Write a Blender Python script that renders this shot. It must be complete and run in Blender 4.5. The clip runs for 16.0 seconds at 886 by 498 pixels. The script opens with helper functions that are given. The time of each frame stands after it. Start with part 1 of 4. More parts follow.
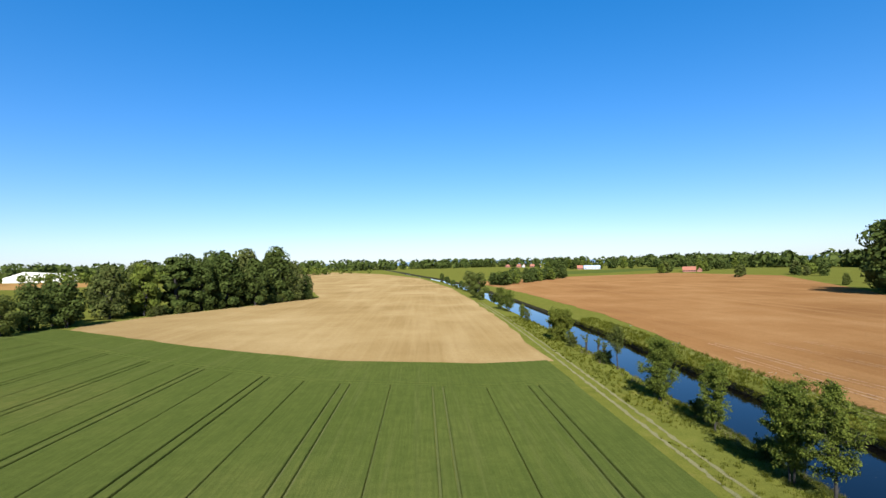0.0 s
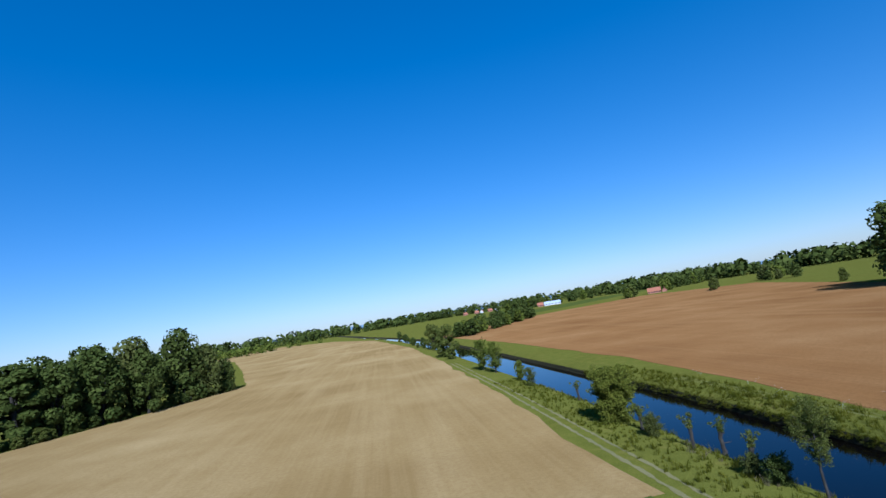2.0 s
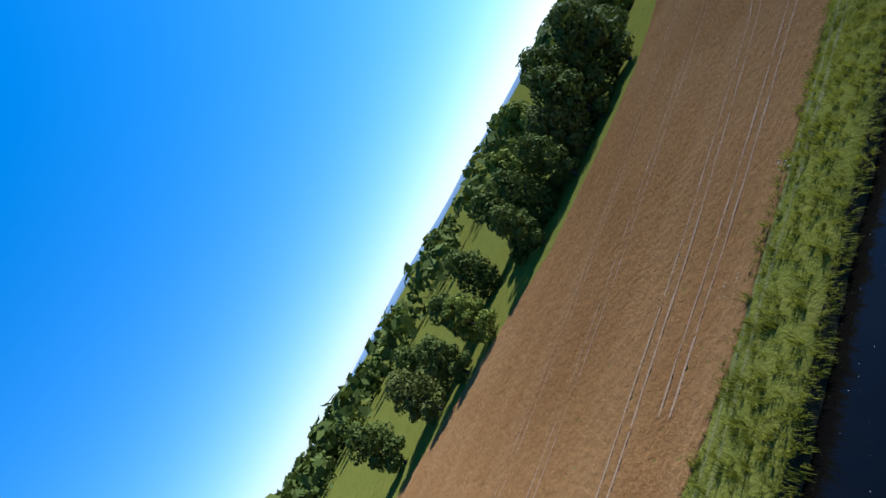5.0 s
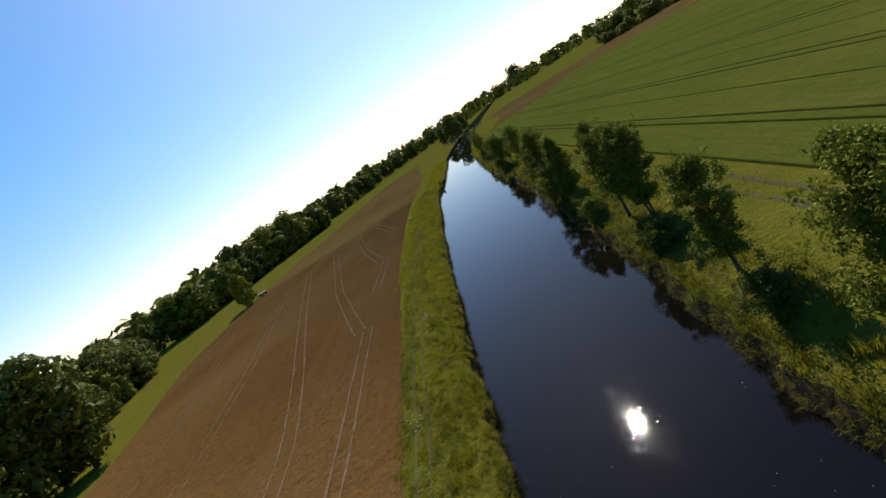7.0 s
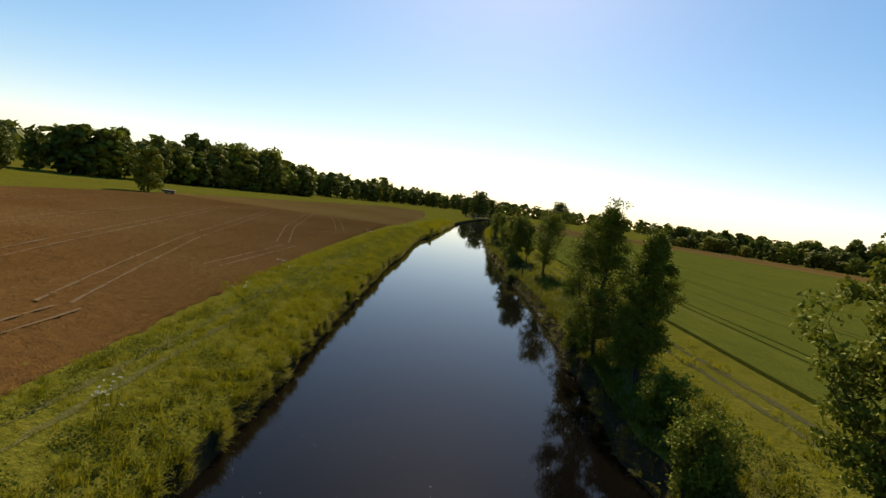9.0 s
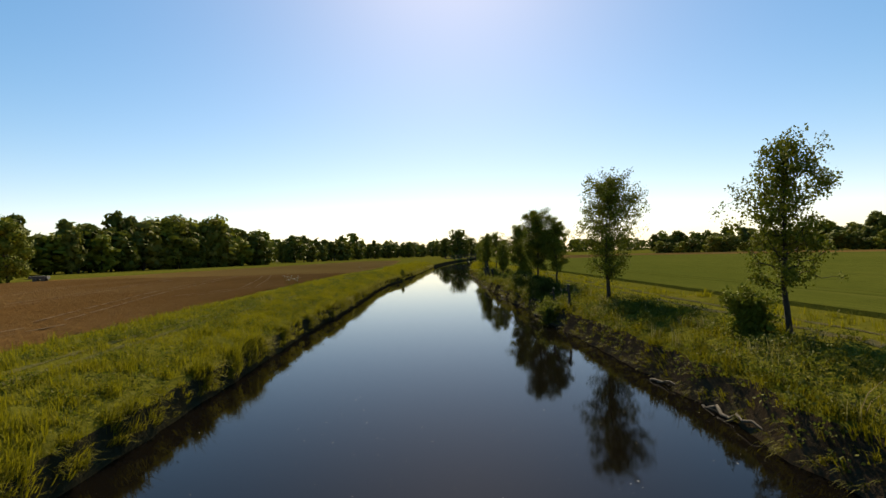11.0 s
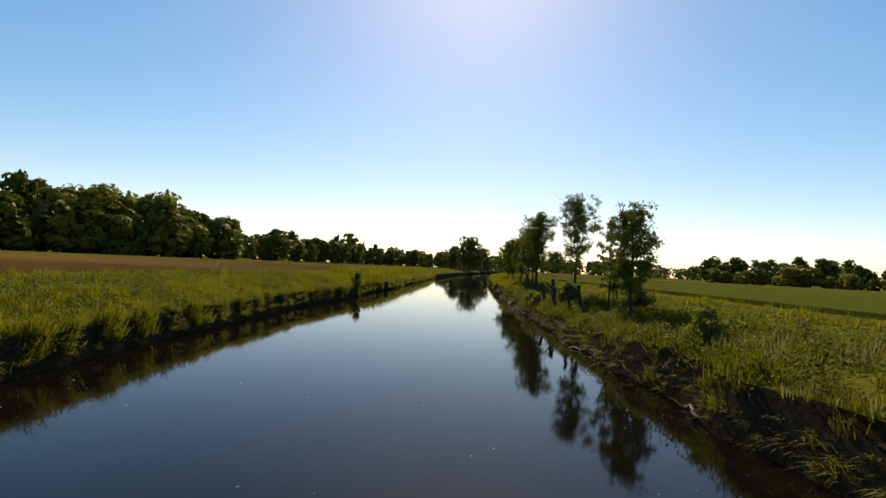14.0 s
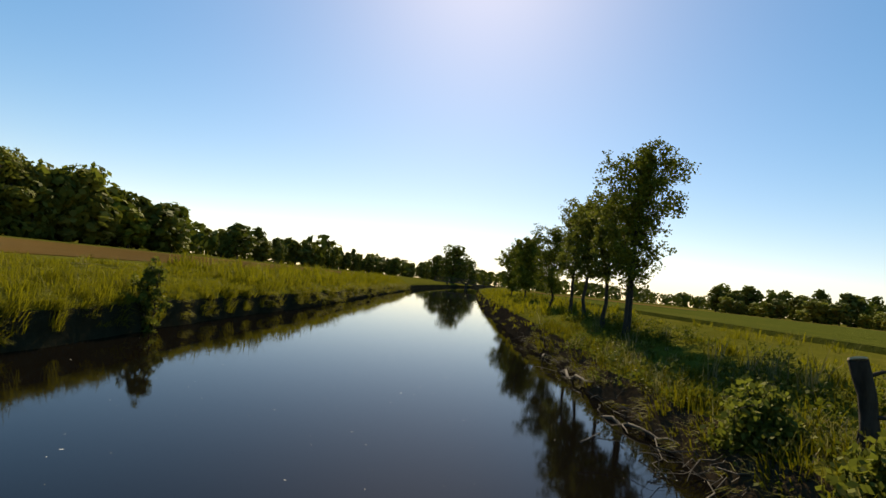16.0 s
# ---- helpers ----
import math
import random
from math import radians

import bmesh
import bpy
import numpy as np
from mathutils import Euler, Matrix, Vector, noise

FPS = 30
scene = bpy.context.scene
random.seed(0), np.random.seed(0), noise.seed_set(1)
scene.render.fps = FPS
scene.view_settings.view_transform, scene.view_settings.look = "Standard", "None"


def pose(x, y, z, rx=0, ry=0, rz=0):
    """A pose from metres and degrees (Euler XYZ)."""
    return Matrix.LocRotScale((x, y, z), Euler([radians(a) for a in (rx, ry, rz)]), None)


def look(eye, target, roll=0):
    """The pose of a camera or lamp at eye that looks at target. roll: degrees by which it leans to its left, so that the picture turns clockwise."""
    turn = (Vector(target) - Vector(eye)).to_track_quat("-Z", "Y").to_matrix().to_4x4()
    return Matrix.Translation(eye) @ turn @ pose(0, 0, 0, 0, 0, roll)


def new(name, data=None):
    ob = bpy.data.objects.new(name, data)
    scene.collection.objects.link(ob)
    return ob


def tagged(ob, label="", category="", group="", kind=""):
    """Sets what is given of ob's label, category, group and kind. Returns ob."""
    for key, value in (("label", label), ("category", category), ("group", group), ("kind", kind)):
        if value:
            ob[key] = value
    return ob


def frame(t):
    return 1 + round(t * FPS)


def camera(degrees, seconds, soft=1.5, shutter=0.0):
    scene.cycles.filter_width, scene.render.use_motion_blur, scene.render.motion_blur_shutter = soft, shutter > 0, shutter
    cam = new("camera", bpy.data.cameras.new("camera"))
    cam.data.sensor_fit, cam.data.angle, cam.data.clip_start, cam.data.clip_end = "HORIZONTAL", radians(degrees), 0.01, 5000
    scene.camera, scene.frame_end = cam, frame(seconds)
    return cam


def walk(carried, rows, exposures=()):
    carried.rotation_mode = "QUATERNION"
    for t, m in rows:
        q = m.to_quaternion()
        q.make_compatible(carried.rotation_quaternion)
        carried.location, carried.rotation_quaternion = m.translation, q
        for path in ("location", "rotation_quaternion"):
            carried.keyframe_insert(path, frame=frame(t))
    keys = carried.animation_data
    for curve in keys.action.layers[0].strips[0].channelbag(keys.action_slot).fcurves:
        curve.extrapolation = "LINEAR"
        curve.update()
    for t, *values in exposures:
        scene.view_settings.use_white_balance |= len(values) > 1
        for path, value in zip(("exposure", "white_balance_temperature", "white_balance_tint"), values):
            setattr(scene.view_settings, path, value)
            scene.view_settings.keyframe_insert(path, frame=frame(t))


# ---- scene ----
cam = camera(81.18, 16.0)
PATH = [
    (0.0, look((-32.47, -18.83, 25.87), (-32.077, -8.842, 26.132), -0.99)),
    (0.5, look((-31.22, -0.55, 24.68), (-30.453, 9.408, 25.223), 2.43)),
    (1.0, look((-31.50, 15.39, 24.93), (-30.823, 25.336, 25.766), -0.10)),
    (1.5, look((-30.73, 31.92, 24.79), (-29.679, 41.806, 25.869), -3.59)),
    (2.0, look((-29.57, 46.78, 25.00), (-28.144, 56.600, 26.213), -9.10)),
    (2.5, look((-28.88, 59.56, 25.48), (-26.900, 69.245, 27.024), -19.01)),
    (3.0, look((-27.30, 72.55, 25.94), (-24.261, 81.921, 27.637), -32.11)),
    (3.2, look((-25.83, 78.03, 26.31), (-22.071, 87.108, 28.176), -37.20)),
    (3.7, look((-21.41, 91.12, 27.03), (-15.353, 98.954, 28.437), -47.02)),
    (4.2, look((-14.52, 103.09, 27.72), (-5.605, 107.542, 28.526), -55.98)),
    (4.7, look((-6.46, 111.16, 27.95), (3.529, 110.629, 28.069), -59.94)),
    (5.3, look((3.03, 111.74, 27.04), (11.344, 106.211, 26.452), -60.98)),
    (5.5, look((4.59, 111.59, 27.40), (12.206, 105.136, 26.842), -60.65)),
    (6.0, look((12.74, 104.40, 26.31), (17.580, 95.689, 25.428), -55.03)),
    (6.5, look((15.95, 95.82, 24.83), (19.002, 86.444, 23.164), -47.38)),
    (7.0, look((20.73, 85.89, 21.49), (21.664, 76.132, 19.499), -33.08)),
    (7.5, look((21.50, 74.96, 18.68), (21.835, 65.057, 17.296), -20.11)),
    (8.0, look((21.36, 64.00, 16.11), (20.797, 54.119, 14.665), -2.86)),
    (8.5, look((20.94, 54.77, 14.15), (20.772, 44.864, 12.758), 17.79)),
    (9.0, look((20.53, 44.89, 12.08), (20.660, 34.928, 11.187), 7.85)),
    (9.5, look((20.31, 33.20, 10.41), (20.295, 23.219, 9.777), 5.84)),
    (10.0, look((20.13, 22.64, 9.01), (20.011, 12.653, 8.622), -0.03)),
    (10.2, look((20.16, 19.17, 8.34), (20.142, 9.170, 8.155), -1.29)),
    (10.9, look((19.55, 4.42, 6.65), (19.395, -5.577, 6.722), -1.55)),
    (11.6, look((18.88, -11.60, 5.83), (18.586, -21.586, 6.146), -1.84)),
    (12.3, look((18.20, -28.46, 5.52), (17.765, -38.436, 6.091), -2.11)),
    (12.5, look((17.95, -33.30, 5.27), (17.820, -43.279, 5.830), -3.56)),
    (13.0, look((17.96, -44.89, 4.78), (17.639, -54.885, 5.075), 8.07)),
    (13.5, look((17.67, -55.82, 4.39), (17.586, -65.821, 4.635), 4.66)),
    (14.0, look((17.41, -66.63, 3.95), (17.425, -76.628, 4.299), 2.81)),
    (14.5, look((17.77, -76.93, 3.87), (17.092, -86.901, 4.319), -3.66)),
    (15.0, look((17.13, -87.02, 3.79), (16.503, -96.979, 4.414), -4.91)),
    (15.5, look((16.76, -96.28, 3.68), (15.640, -106.199, 4.338), 5.74)),
    (16.0, look((15.86, -106.01, 3.53), (15.597, -115.987, 4.128), 6.25)),
]
EXPOSURE = [(0.0, 1.06, 5400, 10), (0.5, 1.02, 5300, 10), (1.0, 0.80, 5050, 10), (2.5, 0.56, 4600, 10), (3.2, 0.62, 4600, 10), (5.5, 1.52, 5200, 10), (6.5, 1.34, 6300, 10),
            (8.0, 1.22, 7900, 10), (10.0, 1.29, 8700, 10), (16.0, 1.24, 8700, 10)]
walk(cam, PATH, EXPOSURE)

UNIT = 2.0   # metres to one unit of the plan in which the land is laid out

# world, sun and sky
SUN_EL, SUN_AZ = radians(37.0), radians(-177.0)   # azimuth from +y towards +x
world = bpy.data.worlds.new("world")
scene.world = world
world.use_nodes = True
wn = world.node_tree
sky = wn.nodes.new("ShaderNodeTexSky")
sky.sky_type, sky.sun_disc = "NISHITA", False
sky.sun_elevation, sky.sun_rotation = SUN_EL, SUN_AZ
sky.altitude = 350.0
sky.air_density, sky.dust_density, sky.ozone_density = 1.0, 0.34, 2.4
deep = wn.nodes.new("ShaderNodeHueSaturation")
deep.inputs["Saturation"].default_value = 1.33
tint = wn.nodes.new("ShaderNodeMix")
tint.data_type, tint.blend_type = "RGBA", "MULTIPLY"
tint.inputs[0].default_value = 1.0
tint.inputs[7].default_value = (0.915, 0.93, 1.06, 1)
wn.links.new(sky.outputs[0], tint.inputs[6])
wn.links.new(tint.outputs[2], deep.inputs["Color"])
soft = wn.nodes.new("ShaderNodeGamma")
soft.inputs["Gamma"].default_value = 0.76
wn.links.new(deep.outputs[0], soft.inputs["Color"])
wn.links.new(soft.outputs[0], wn.nodes["Background"].inputs[0])
wn.nodes["Background"].inputs[1].default_value = 0.1

sun_to = Vector((math.sin(SUN_AZ) * math.cos(SUN_EL), math.cos(SUN_AZ) * math.cos(SUN_EL), math.sin(SUN_EL)))
sun = new("sun", bpy.data.lights.new("sun", "SUN"))
sun.data.energy, sun.data.angle, sun.data.color = 4.9, radians(0.55), (1.0, 0.94, 0.84)
sun.matrix_world = look(sun_to * 60, (0, 0, 0))

# ---------------------------------------------------------------- materials


class Mat:
    """A node material with a few shorthands."""

    def __init__(self, name, rough=0.9, spec=0.2):
        self.m = bpy.data.materials.new(name)
        self.m.use_nodes = True
        self.t = self.m.node_tree
        self.b = self.t.nodes["Principled BSDF"]
        self.b.inputs["Roughness"].default_value = rough
        self.b.inputs["Specular IOR Level"].default_value = spec
        self.b.inputs["Diffuse Roughness"].default_value = 0.35 if rough > 0.8 else 0.0

    def node(self, kind, **inputs):
        n = self.t.nodes.new(kind)
        for k, v in inputs.items():
            self.put(n.inputs[k], v)
        return n

    def put(self, socket, v):
        if isinstance(v, bpy.types.NodeSocket):
            self.t.links.new(v, socket)
        else:
            socket.default_value = v

    def pos(self, scale=(1, 1, 1), turn=0.0):
        g = self.node("ShaderNodeNewGeometry")
        mp = self.node("ShaderNodeMapping", Vector=g.outputs["Position"])
        mp.inputs["Scale"].default_value = [k / UNIT for k in scale]
        mp.inputs["Rotation"].default_value = (0, 0, turn)
        return mp.outputs[0]

    def noise(self, vec, scale, detail=4.0, rough=0.6):
        n = self.node("ShaderNodeTexNoise", Vector=vec)
        n.inputs["Scale"].default_value = scale
        n.inputs["Detail"].default_value = detail
        n.inputs["Roughness"].default_value = rough
        return n.outputs["Fac"]

    def ramp(self, fac, *stops):
        r = self.node("ShaderNodeValToRGB", Fac=fac)
        e = r.color_ramp.elements
        while len(e) < len(stops):
            e.new(0.5)
        for el, (p, c) in zip(e, stops):
            el.position, el.color = p, (*c, 1)
        return r.outputs[0]

    def mix(self, fac, a, b, how="MIX"):
        n = self.node("ShaderNodeMix")
        n.data_type, n.blend_type = "RGBA", how
        self.put(n.inputs[0], fac)
        self.put(n.inputs[6], a if isinstance(a, bpy.types.NodeSocket) else (*a, 1))
        self.put(n.inputs[7], b if isinstance(b, bpy.types.NodeSocket) else (*b, 1))
        return n.outputs[2]

    def bump(self, height, strength=0.5, distance=0.05):
        n = self.node("ShaderNodeBump", Height=height)
        n.inputs["Strength"].default_value = strength
        n.inputs["Distance"].default_value = distance
        self.t.links.new(n.outputs[0], self.b.inputs["Normal"])
        return n

    def colour(self, c):
        self.put(self.b.inputs["Base Color"], c if isinstance(c, bpy.types.NodeSocket) else (*c, 1))
        return self


def meadow_material():
    a = Mat("meadow_grass", 0.95, 0.0)
    a.b.inputs["Diffuse Roughness"].default_value = 0.6
    p = a.pos()
    big, mid, fine = a.noise(p, 0.06, 3), a.noise(p, 0.7, 4), a.noise(p, 9.0, 4)
    c1 = a.ramp(mid, (0.3, (0.0546, 0.0576, 0.00762)), (0.55, (0.0933, 0.0888, 0.012)), (0.75, (0.152, 0.116, 0.0272)))
    c2 = a.ramp(fine, (0.3, (0.0539, 0.0563, 0.00872)), (0.7, (0.136, 0.122, 0.0218)))
    c = a.mix(0.5, c1, c2)
    a.colour(a.mix(a.ramp(big, (0.35, (0, 0, 0)), (0.7, (0.5, 0.5, 0.5))), c, (0.1, 0.103, 0.0163)))
    a.bump(a.noise(p, 5.0, 6), 0.9, 0.25)
    return a.m


def soil_material(name, dark, mid, pale, turn, step, row):
    a = Mat(name, 0.97, 0.0)
    a.b.inputs["Diffuse Roughness"].default_value = 1.0
    p = a.pos(turn=turn)
    rows = a.pos((1.0 / row, 0.02, 1), turn)
    big, fine, lines = a.noise(p, 0.035, 4), a.noise(p, 3.0, 6, 0.7), a.noise(rows, 1.0, 5, 0.7)
    wide = a.noise(a.pos((1.0 / step, 0.012, 1), turn), 1.0, 2)
    c = a.ramp(big, (0.3, dark), (0.5, mid), (0.72, pale))
    c = a.mix(a.ramp(lines, (0.4, (0, 0, 0)), (0.75, (0.4, 0.4, 0.4))), c, pale)
    c = a.mix(a.ramp(wide, (0.52, (0, 0, 0)), (0.7, (0.5, 0.5, 0.5))), c, pale)
    c = a.mix(a.ramp(fine, (0.35, (0.45, 0.45, 0.45)), (0.6, (0, 0, 0))), c, dark)
    a.colour(c)
    a.bump(a.noise(p, 6.0, 6, 0.7), 1.0, 0.2)
    return a.m


def crop_material():
    a = Mat("young_wheat", 0.9, 0.0)
    a.b.inputs["Diffuse Roughness"].default_value = 0.45
    p = a.pos()
    drill = a.noise(a.pos((7.0, 0.25, 1)), 1.0, 4)
    sprayed = a.noise(a.pos((1.1, 0.03, 1)), 1.0, 3)
    big, mid, fine = a.noise(p, 0.045, 4), a.noise(p, 1.1, 5, 0.7), a.noise(p, 14.0, 4)
    c = a.ramp(big, (0.3, (0.063, 0.0725, 0.0117)), (0.55, (0.0793, 0.0856, 0.0154)), (0.74, (0.114, 0.103, 0.0225)))
    c = a.mix(a.ramp(mid, (0.35, (0.55, 0.55, 0.55)), (0.6, (0, 0, 0))), c, (0.0413, 0.0539, 0.00889))
    c = a.mix(0.35, c, a.ramp(fine, (0.3, (0.033, 0.0424, 0.00757)), (0.7, (0.094, 0.103, 0.0222))))
    c = a.mix(a.ramp(sprayed, (0.55, (0, 0, 0)), (0.72, (0.35, 0.35, 0.35))), c, (0.104, 0.0991, 0.026))
    a.colour(a.mix(a.ramp(drill, (0.4, (0.3, 0.3, 0.3)), (0.6, (0, 0, 0))), c, (0.0302, 0.0424, 0.00866)))
    a.bump(a.noise(p, 11.0, 5), 1.0, 0.15)
    return a.m


def leaf_material(name, dark, pale, glow=0.5):
    a = Mat(name, 0.75, 0.04)
    g = a.node("ShaderNodeNewGeometry")
    o = a.node("ShaderNodeObjectInfo")
    c = a.ramp(g.outputs["Random Per Island"], (0.0, dark), (0.6, tuple((d + q) / 2 for d, q in zip(dark, pale))), (1.0, pale))
    c = a.mix(a.ramp(o.outputs["Random"], (0.0, (0, 0, 0)), (1.0, (0.45, 0.45, 0.45))), c, pale)
    a.colour(c)
    tr = a.node("ShaderNodeBsdfTranslucent")
    a.put(tr.inputs["Color"], a.mix(0.5, c, (0.13, 0.16, 0.018)))
    ms = a.node("ShaderNodeMixShader")
    ms.inputs[0].default_value = glow
    a.t.links.new(a.b.outputs[0], ms.inputs[1])
    a.t.links.new(tr.outputs[0], ms.inputs[2])
    a.t.links.new(ms.outputs[0], a.t.nodes["Material Output"].inputs[0])
    return a.m


def grass_material(name, dark, mid, pale, glow=0.4):
    a = Mat(name, 0.75, 0.06)
    g = a.node("ShaderNodeNewGeometry")
    p = a.pos()
    c = a.ramp(a.noise(p, 0.9, 3), (0.3, dark), (0.5, mid), (0.7, pale))
    c = a.mix(a.ramp(g.outputs["Random Per Island"], (0.0, (0, 0, 0)), (1.0, (0.7, 0.7, 0.7))), c, mid)
    a.colour(c)
    tr = a.node("ShaderNodeBsdfTranslucent")
    a.put(tr.inputs["Color"], a.mix(0.5, c, (0.19, 0.18, 0.011)))
    ms = a.node("ShaderNodeMixShader")
    ms.inputs[0].default_value = glow
    a.t.links.new(a.b.outputs[0], ms.inputs[1])
    a.t.links.new(tr.outputs[0], ms.inputs[2])
    a.t.links.new(ms.outputs[0], a.t.nodes["Material Output"].inputs[0])
    return a.m


def bark_material(name, dark, pale):
    a = Mat(name, 0.95, 0.1)
    p = a.pos((1, 1, 0.25))
    a.colour(a.ramp(a.noise(p, 9.0, 5, 0.7), (0.3, dark), (0.7, pale)))
    a.bump(a.noise(p, 14.0, 5), 0.8, 0.03)
    return a.m


def water_material():
    a = Mat("river_water", 0.02, 0.5)
    a.b.inputs["IOR"].default_value = 1.25
    p = a.pos()
    specks = a.noise(p, 15.0, 1)
    c = a.mix(a.ramp(a.noise(p, 0.15, 3), (0.35, (0, 0, 0)), (0.7, (1, 1, 1))), (0.0018, 0.0016, 0.0015), (0.003, 0.0024, 0.0016))
    a.colour(a.mix(a.ramp(specks, (0.775, (0, 0, 0)), (0.795, (0.5, 0.5, 0.5))), c, (0.5, 0.48, 0.42)))
    h = a.mix(0.4, a.noise(a.pos((1.0, 0.6, 1)), 1.6, 3), a.noise(p, 26.0, 3))
    h = a.mix(0.25, h, a.ramp(a.noise(p, 19.0, 2), (0.66, (0, 0, 0)), (0.74, (1, 1, 1))))
    a.bump(h, 0.075, 0.02)
    return a.m


def plain(name, base, other, scale=4.0, rough=0.9, spec=0.2, metal=0.0):
    a = Mat(name, rough, spec)
    a.b.inputs["Metallic"].default_value = metal
    p = a.pos()
    c = a.ramp(a.noise(p, scale, 5), (0.3, base), (0.7, other))
    a.colour(a.mix(a.ramp(a.noise(p, scale * 6, 4), (0.4, (0, 0, 0)), (0.8, (0.4, 0.4, 0.4))), c, other))
    a.bump(a.noise(p, scale * 4, 4), 0.3, 0.02)
    return a.m


MEADOW = meadow_material()
SOIL_EAST = soil_material("ploughed_red_brown_soil", (0.124, 0.0577, 0.0179), (0.166, 0.0817, 0.0263), (0.212, 0.116, 0.0432), 0.05, 5.0, 0.5)
SOIL_WEST = soil_material("dry_tan_soil", (0.148, 0.0917, 0.0313), (0.189, 0.123, 0.0456), (0.26, 0.18, 0.0782), -0.02, 6.0, 0.8)
SOIL_PALE = soil_material("stubble_soil", (0.179, 0.0935, 0.0264), (0.218, 0.118, 0.036), (0.25, 0.148, 0.0506), 0.0, 4.0, 0.5)
TRACK = soil_material("pale_wheel_track", (0.213, 0.13, 0.0681), (0.249, 0.157, 0.0856), (0.284, 0.186, 0.106), 0.0, 3.0, 0.4)
MUD = soil_material("bare_bank_mud", (0.0202, 0.0138, 0.00804), (0.0317, 0.0216, 0.013), (0.0576, 0.0418, 0.0259), 0.0, 3.0, 0.4)
TRAMLINE = soil_material("trampled_wheat_line", (0.0444, 0.0503, 0.013), (0.0592, 0.0651, 0.0178), (0.0832, 0.0832, 0.0266), 0.0, 3.0, 0.4)
EARTH = soil_material("dark_earth", (0.0192, 0.0168, 0.0096), (0.0288, 0.0264, 0.0144), (0.0432, 0.0384, 0.0216), 0.0, 3.0, 0.4)
SAND = soil_material("sandy_farm_track", (0.101, 0.0944, 0.0355), (0.13, 0.113, 0.0474), (0.166, 0.139, 0.0651), 0.0, 2.0, 0.5)
CROP = crop_material()
WATER = water_material()
GRASS = grass_material("grass_blades", (0.0339, 0.0397, 0.00248), (0.0899, 0.0896, 0.00546), (0.154, 0.133, 0.0109), 0.34)
# GRASS at 0.6: darker rank growth, with the alders' shade put into its colour
SHADED_RANK_GRASS = grass_material("shaded_rank_grass_blades", (0.0203, 0.0238, 0.00149), (0.0539, 0.0538, 0.00328), (0.0924, 0.0798, 0.00654), 0.25)
WEED = leaf_material("bank_weeds", (0.0269, 0.036, 0.00346), (0.0848, 0.0847, 0.0138), 0.25)
REED = leaf_material("dry_reed", (0.096, 0.072, 0.0336), (0.202, 0.163, 0.0912), 0.3)
LEAF = leaf_material("alder_leaves", (0.0517, 0.068, 0.00762), (0.128, 0.136, 0.0185), 0.15)
LEAF_PALE = leaf_material("willow_leaves", (0.0598, 0.0734, 0.0109), (0.12, 0.12, 0.0245), 0.3)
LEAF_WILLOW = leaf_material("bright_willow_leaves", (0.0984, 0.109, 0.0114), (0.179, 0.174, 0.0239), 0.35)
LEAF_DARK = leaf_material("woodland_leaves", (0.0314, 0.0435, 0.00781), (0.0717, 0.0824, 0.0157), 0.12)
LEAF_OLIVE = leaf_material("olive_leaves", (0.0462, 0.0544, 0.0109), (0.103, 0.103, 0.0245), 0.16)
BARK = bark_material("grey_bark", (0.0196, 0.0157, 0.0123), (0.0616, 0.0532, 0.042))
CUT = plain("cut_wood", (0.50, 0.36, 0.20), (0.62, 0.48, 0.30), 12.0)
BRICK = plain("brick_wall", (0.30, 0.12, 0.075), (0.36, 0.17, 0.11), 2.0)
RENDER = plain("white_rendered_wall", (0.504, 0.49, 0.454), (0.576, 0.562, 0.533), 0.8)
TILE = plain("red_roof_tiles", (0.28, 0.0975, 0.052), (0.35, 0.143, 0.08), 1.5)
SLATE = plain("grey_metal_roof", (0.33, 0.36, 0.42), (0.42, 0.45, 0.50), 0.6, 0.5, 0.4)
GLASS = plain("dark_window_glass", (0.02, 0.025, 0.03), (0.035, 0.04, 0.05), 3.0, 0.1, 0.6)
# blue-grey base colour stands in for the haze before the hills
HILL = plain("haze_tinted_hill", (0.12, 0.17, 0.22), (0.15, 0.20, 0.25), 0.01)
WOOD = plain("weathered_wood", (0.0353, 0.0282, 0.0206), (0.0742, 0.0635, 0.048), 8.0)
STEEL = plain("dark_steel", (0.03, 0.032, 0.03), (0.06, 0.06, 0.055), 4.0, 0.6, 0.4)

# ---------------------------------------------------------------- mesh helpers


def from_arrays(name, verts, faces, materials, slots=None, smooth=False):
    """A mesh from vertex and face arrays (all faces with the same corner count)."""
    verts, faces = np.asarray(verts, np.float32), np.asarray(faces, np.int32)
    me = bpy.data.meshes.new(name)
    n, k = faces.shape
    me.vertices.add(len(verts))
    me.vertices.foreach_set("co", verts.ravel())
    me.loops.add(n * k)
    me.loops.foreach_set("vertex_index", faces.ravel())
    me.polygons.add(n)
    me.polygons.foreach_set("loop_start", np.arange(0, n * k, k, dtype=np.int32))
    for m in materials:
        me.materials.append(m)
    if slots is not None:
        me.polygons.foreach_set("material_index", np.asarray(slots, np.int32))
    me.polygons.foreach_set("use_smooth", np.full(n, smooth))
    me.update(calc_edges=True)
    return me


def mesh_of(name, bm, material):
    me = bpy.data.meshes.new(name)
    bm.normal_update()
    bm.to_mesh(me)
    bm.free()
    me.materials.append(material)
    return me


def part(name, bm, material, parent, label=""):
    ob = new(name, mesh_of(name, bm, material) if isinstance(bm, bmesh.types.BMesh) else bm)
    ob.parent = parent
    return tagged(ob, label)


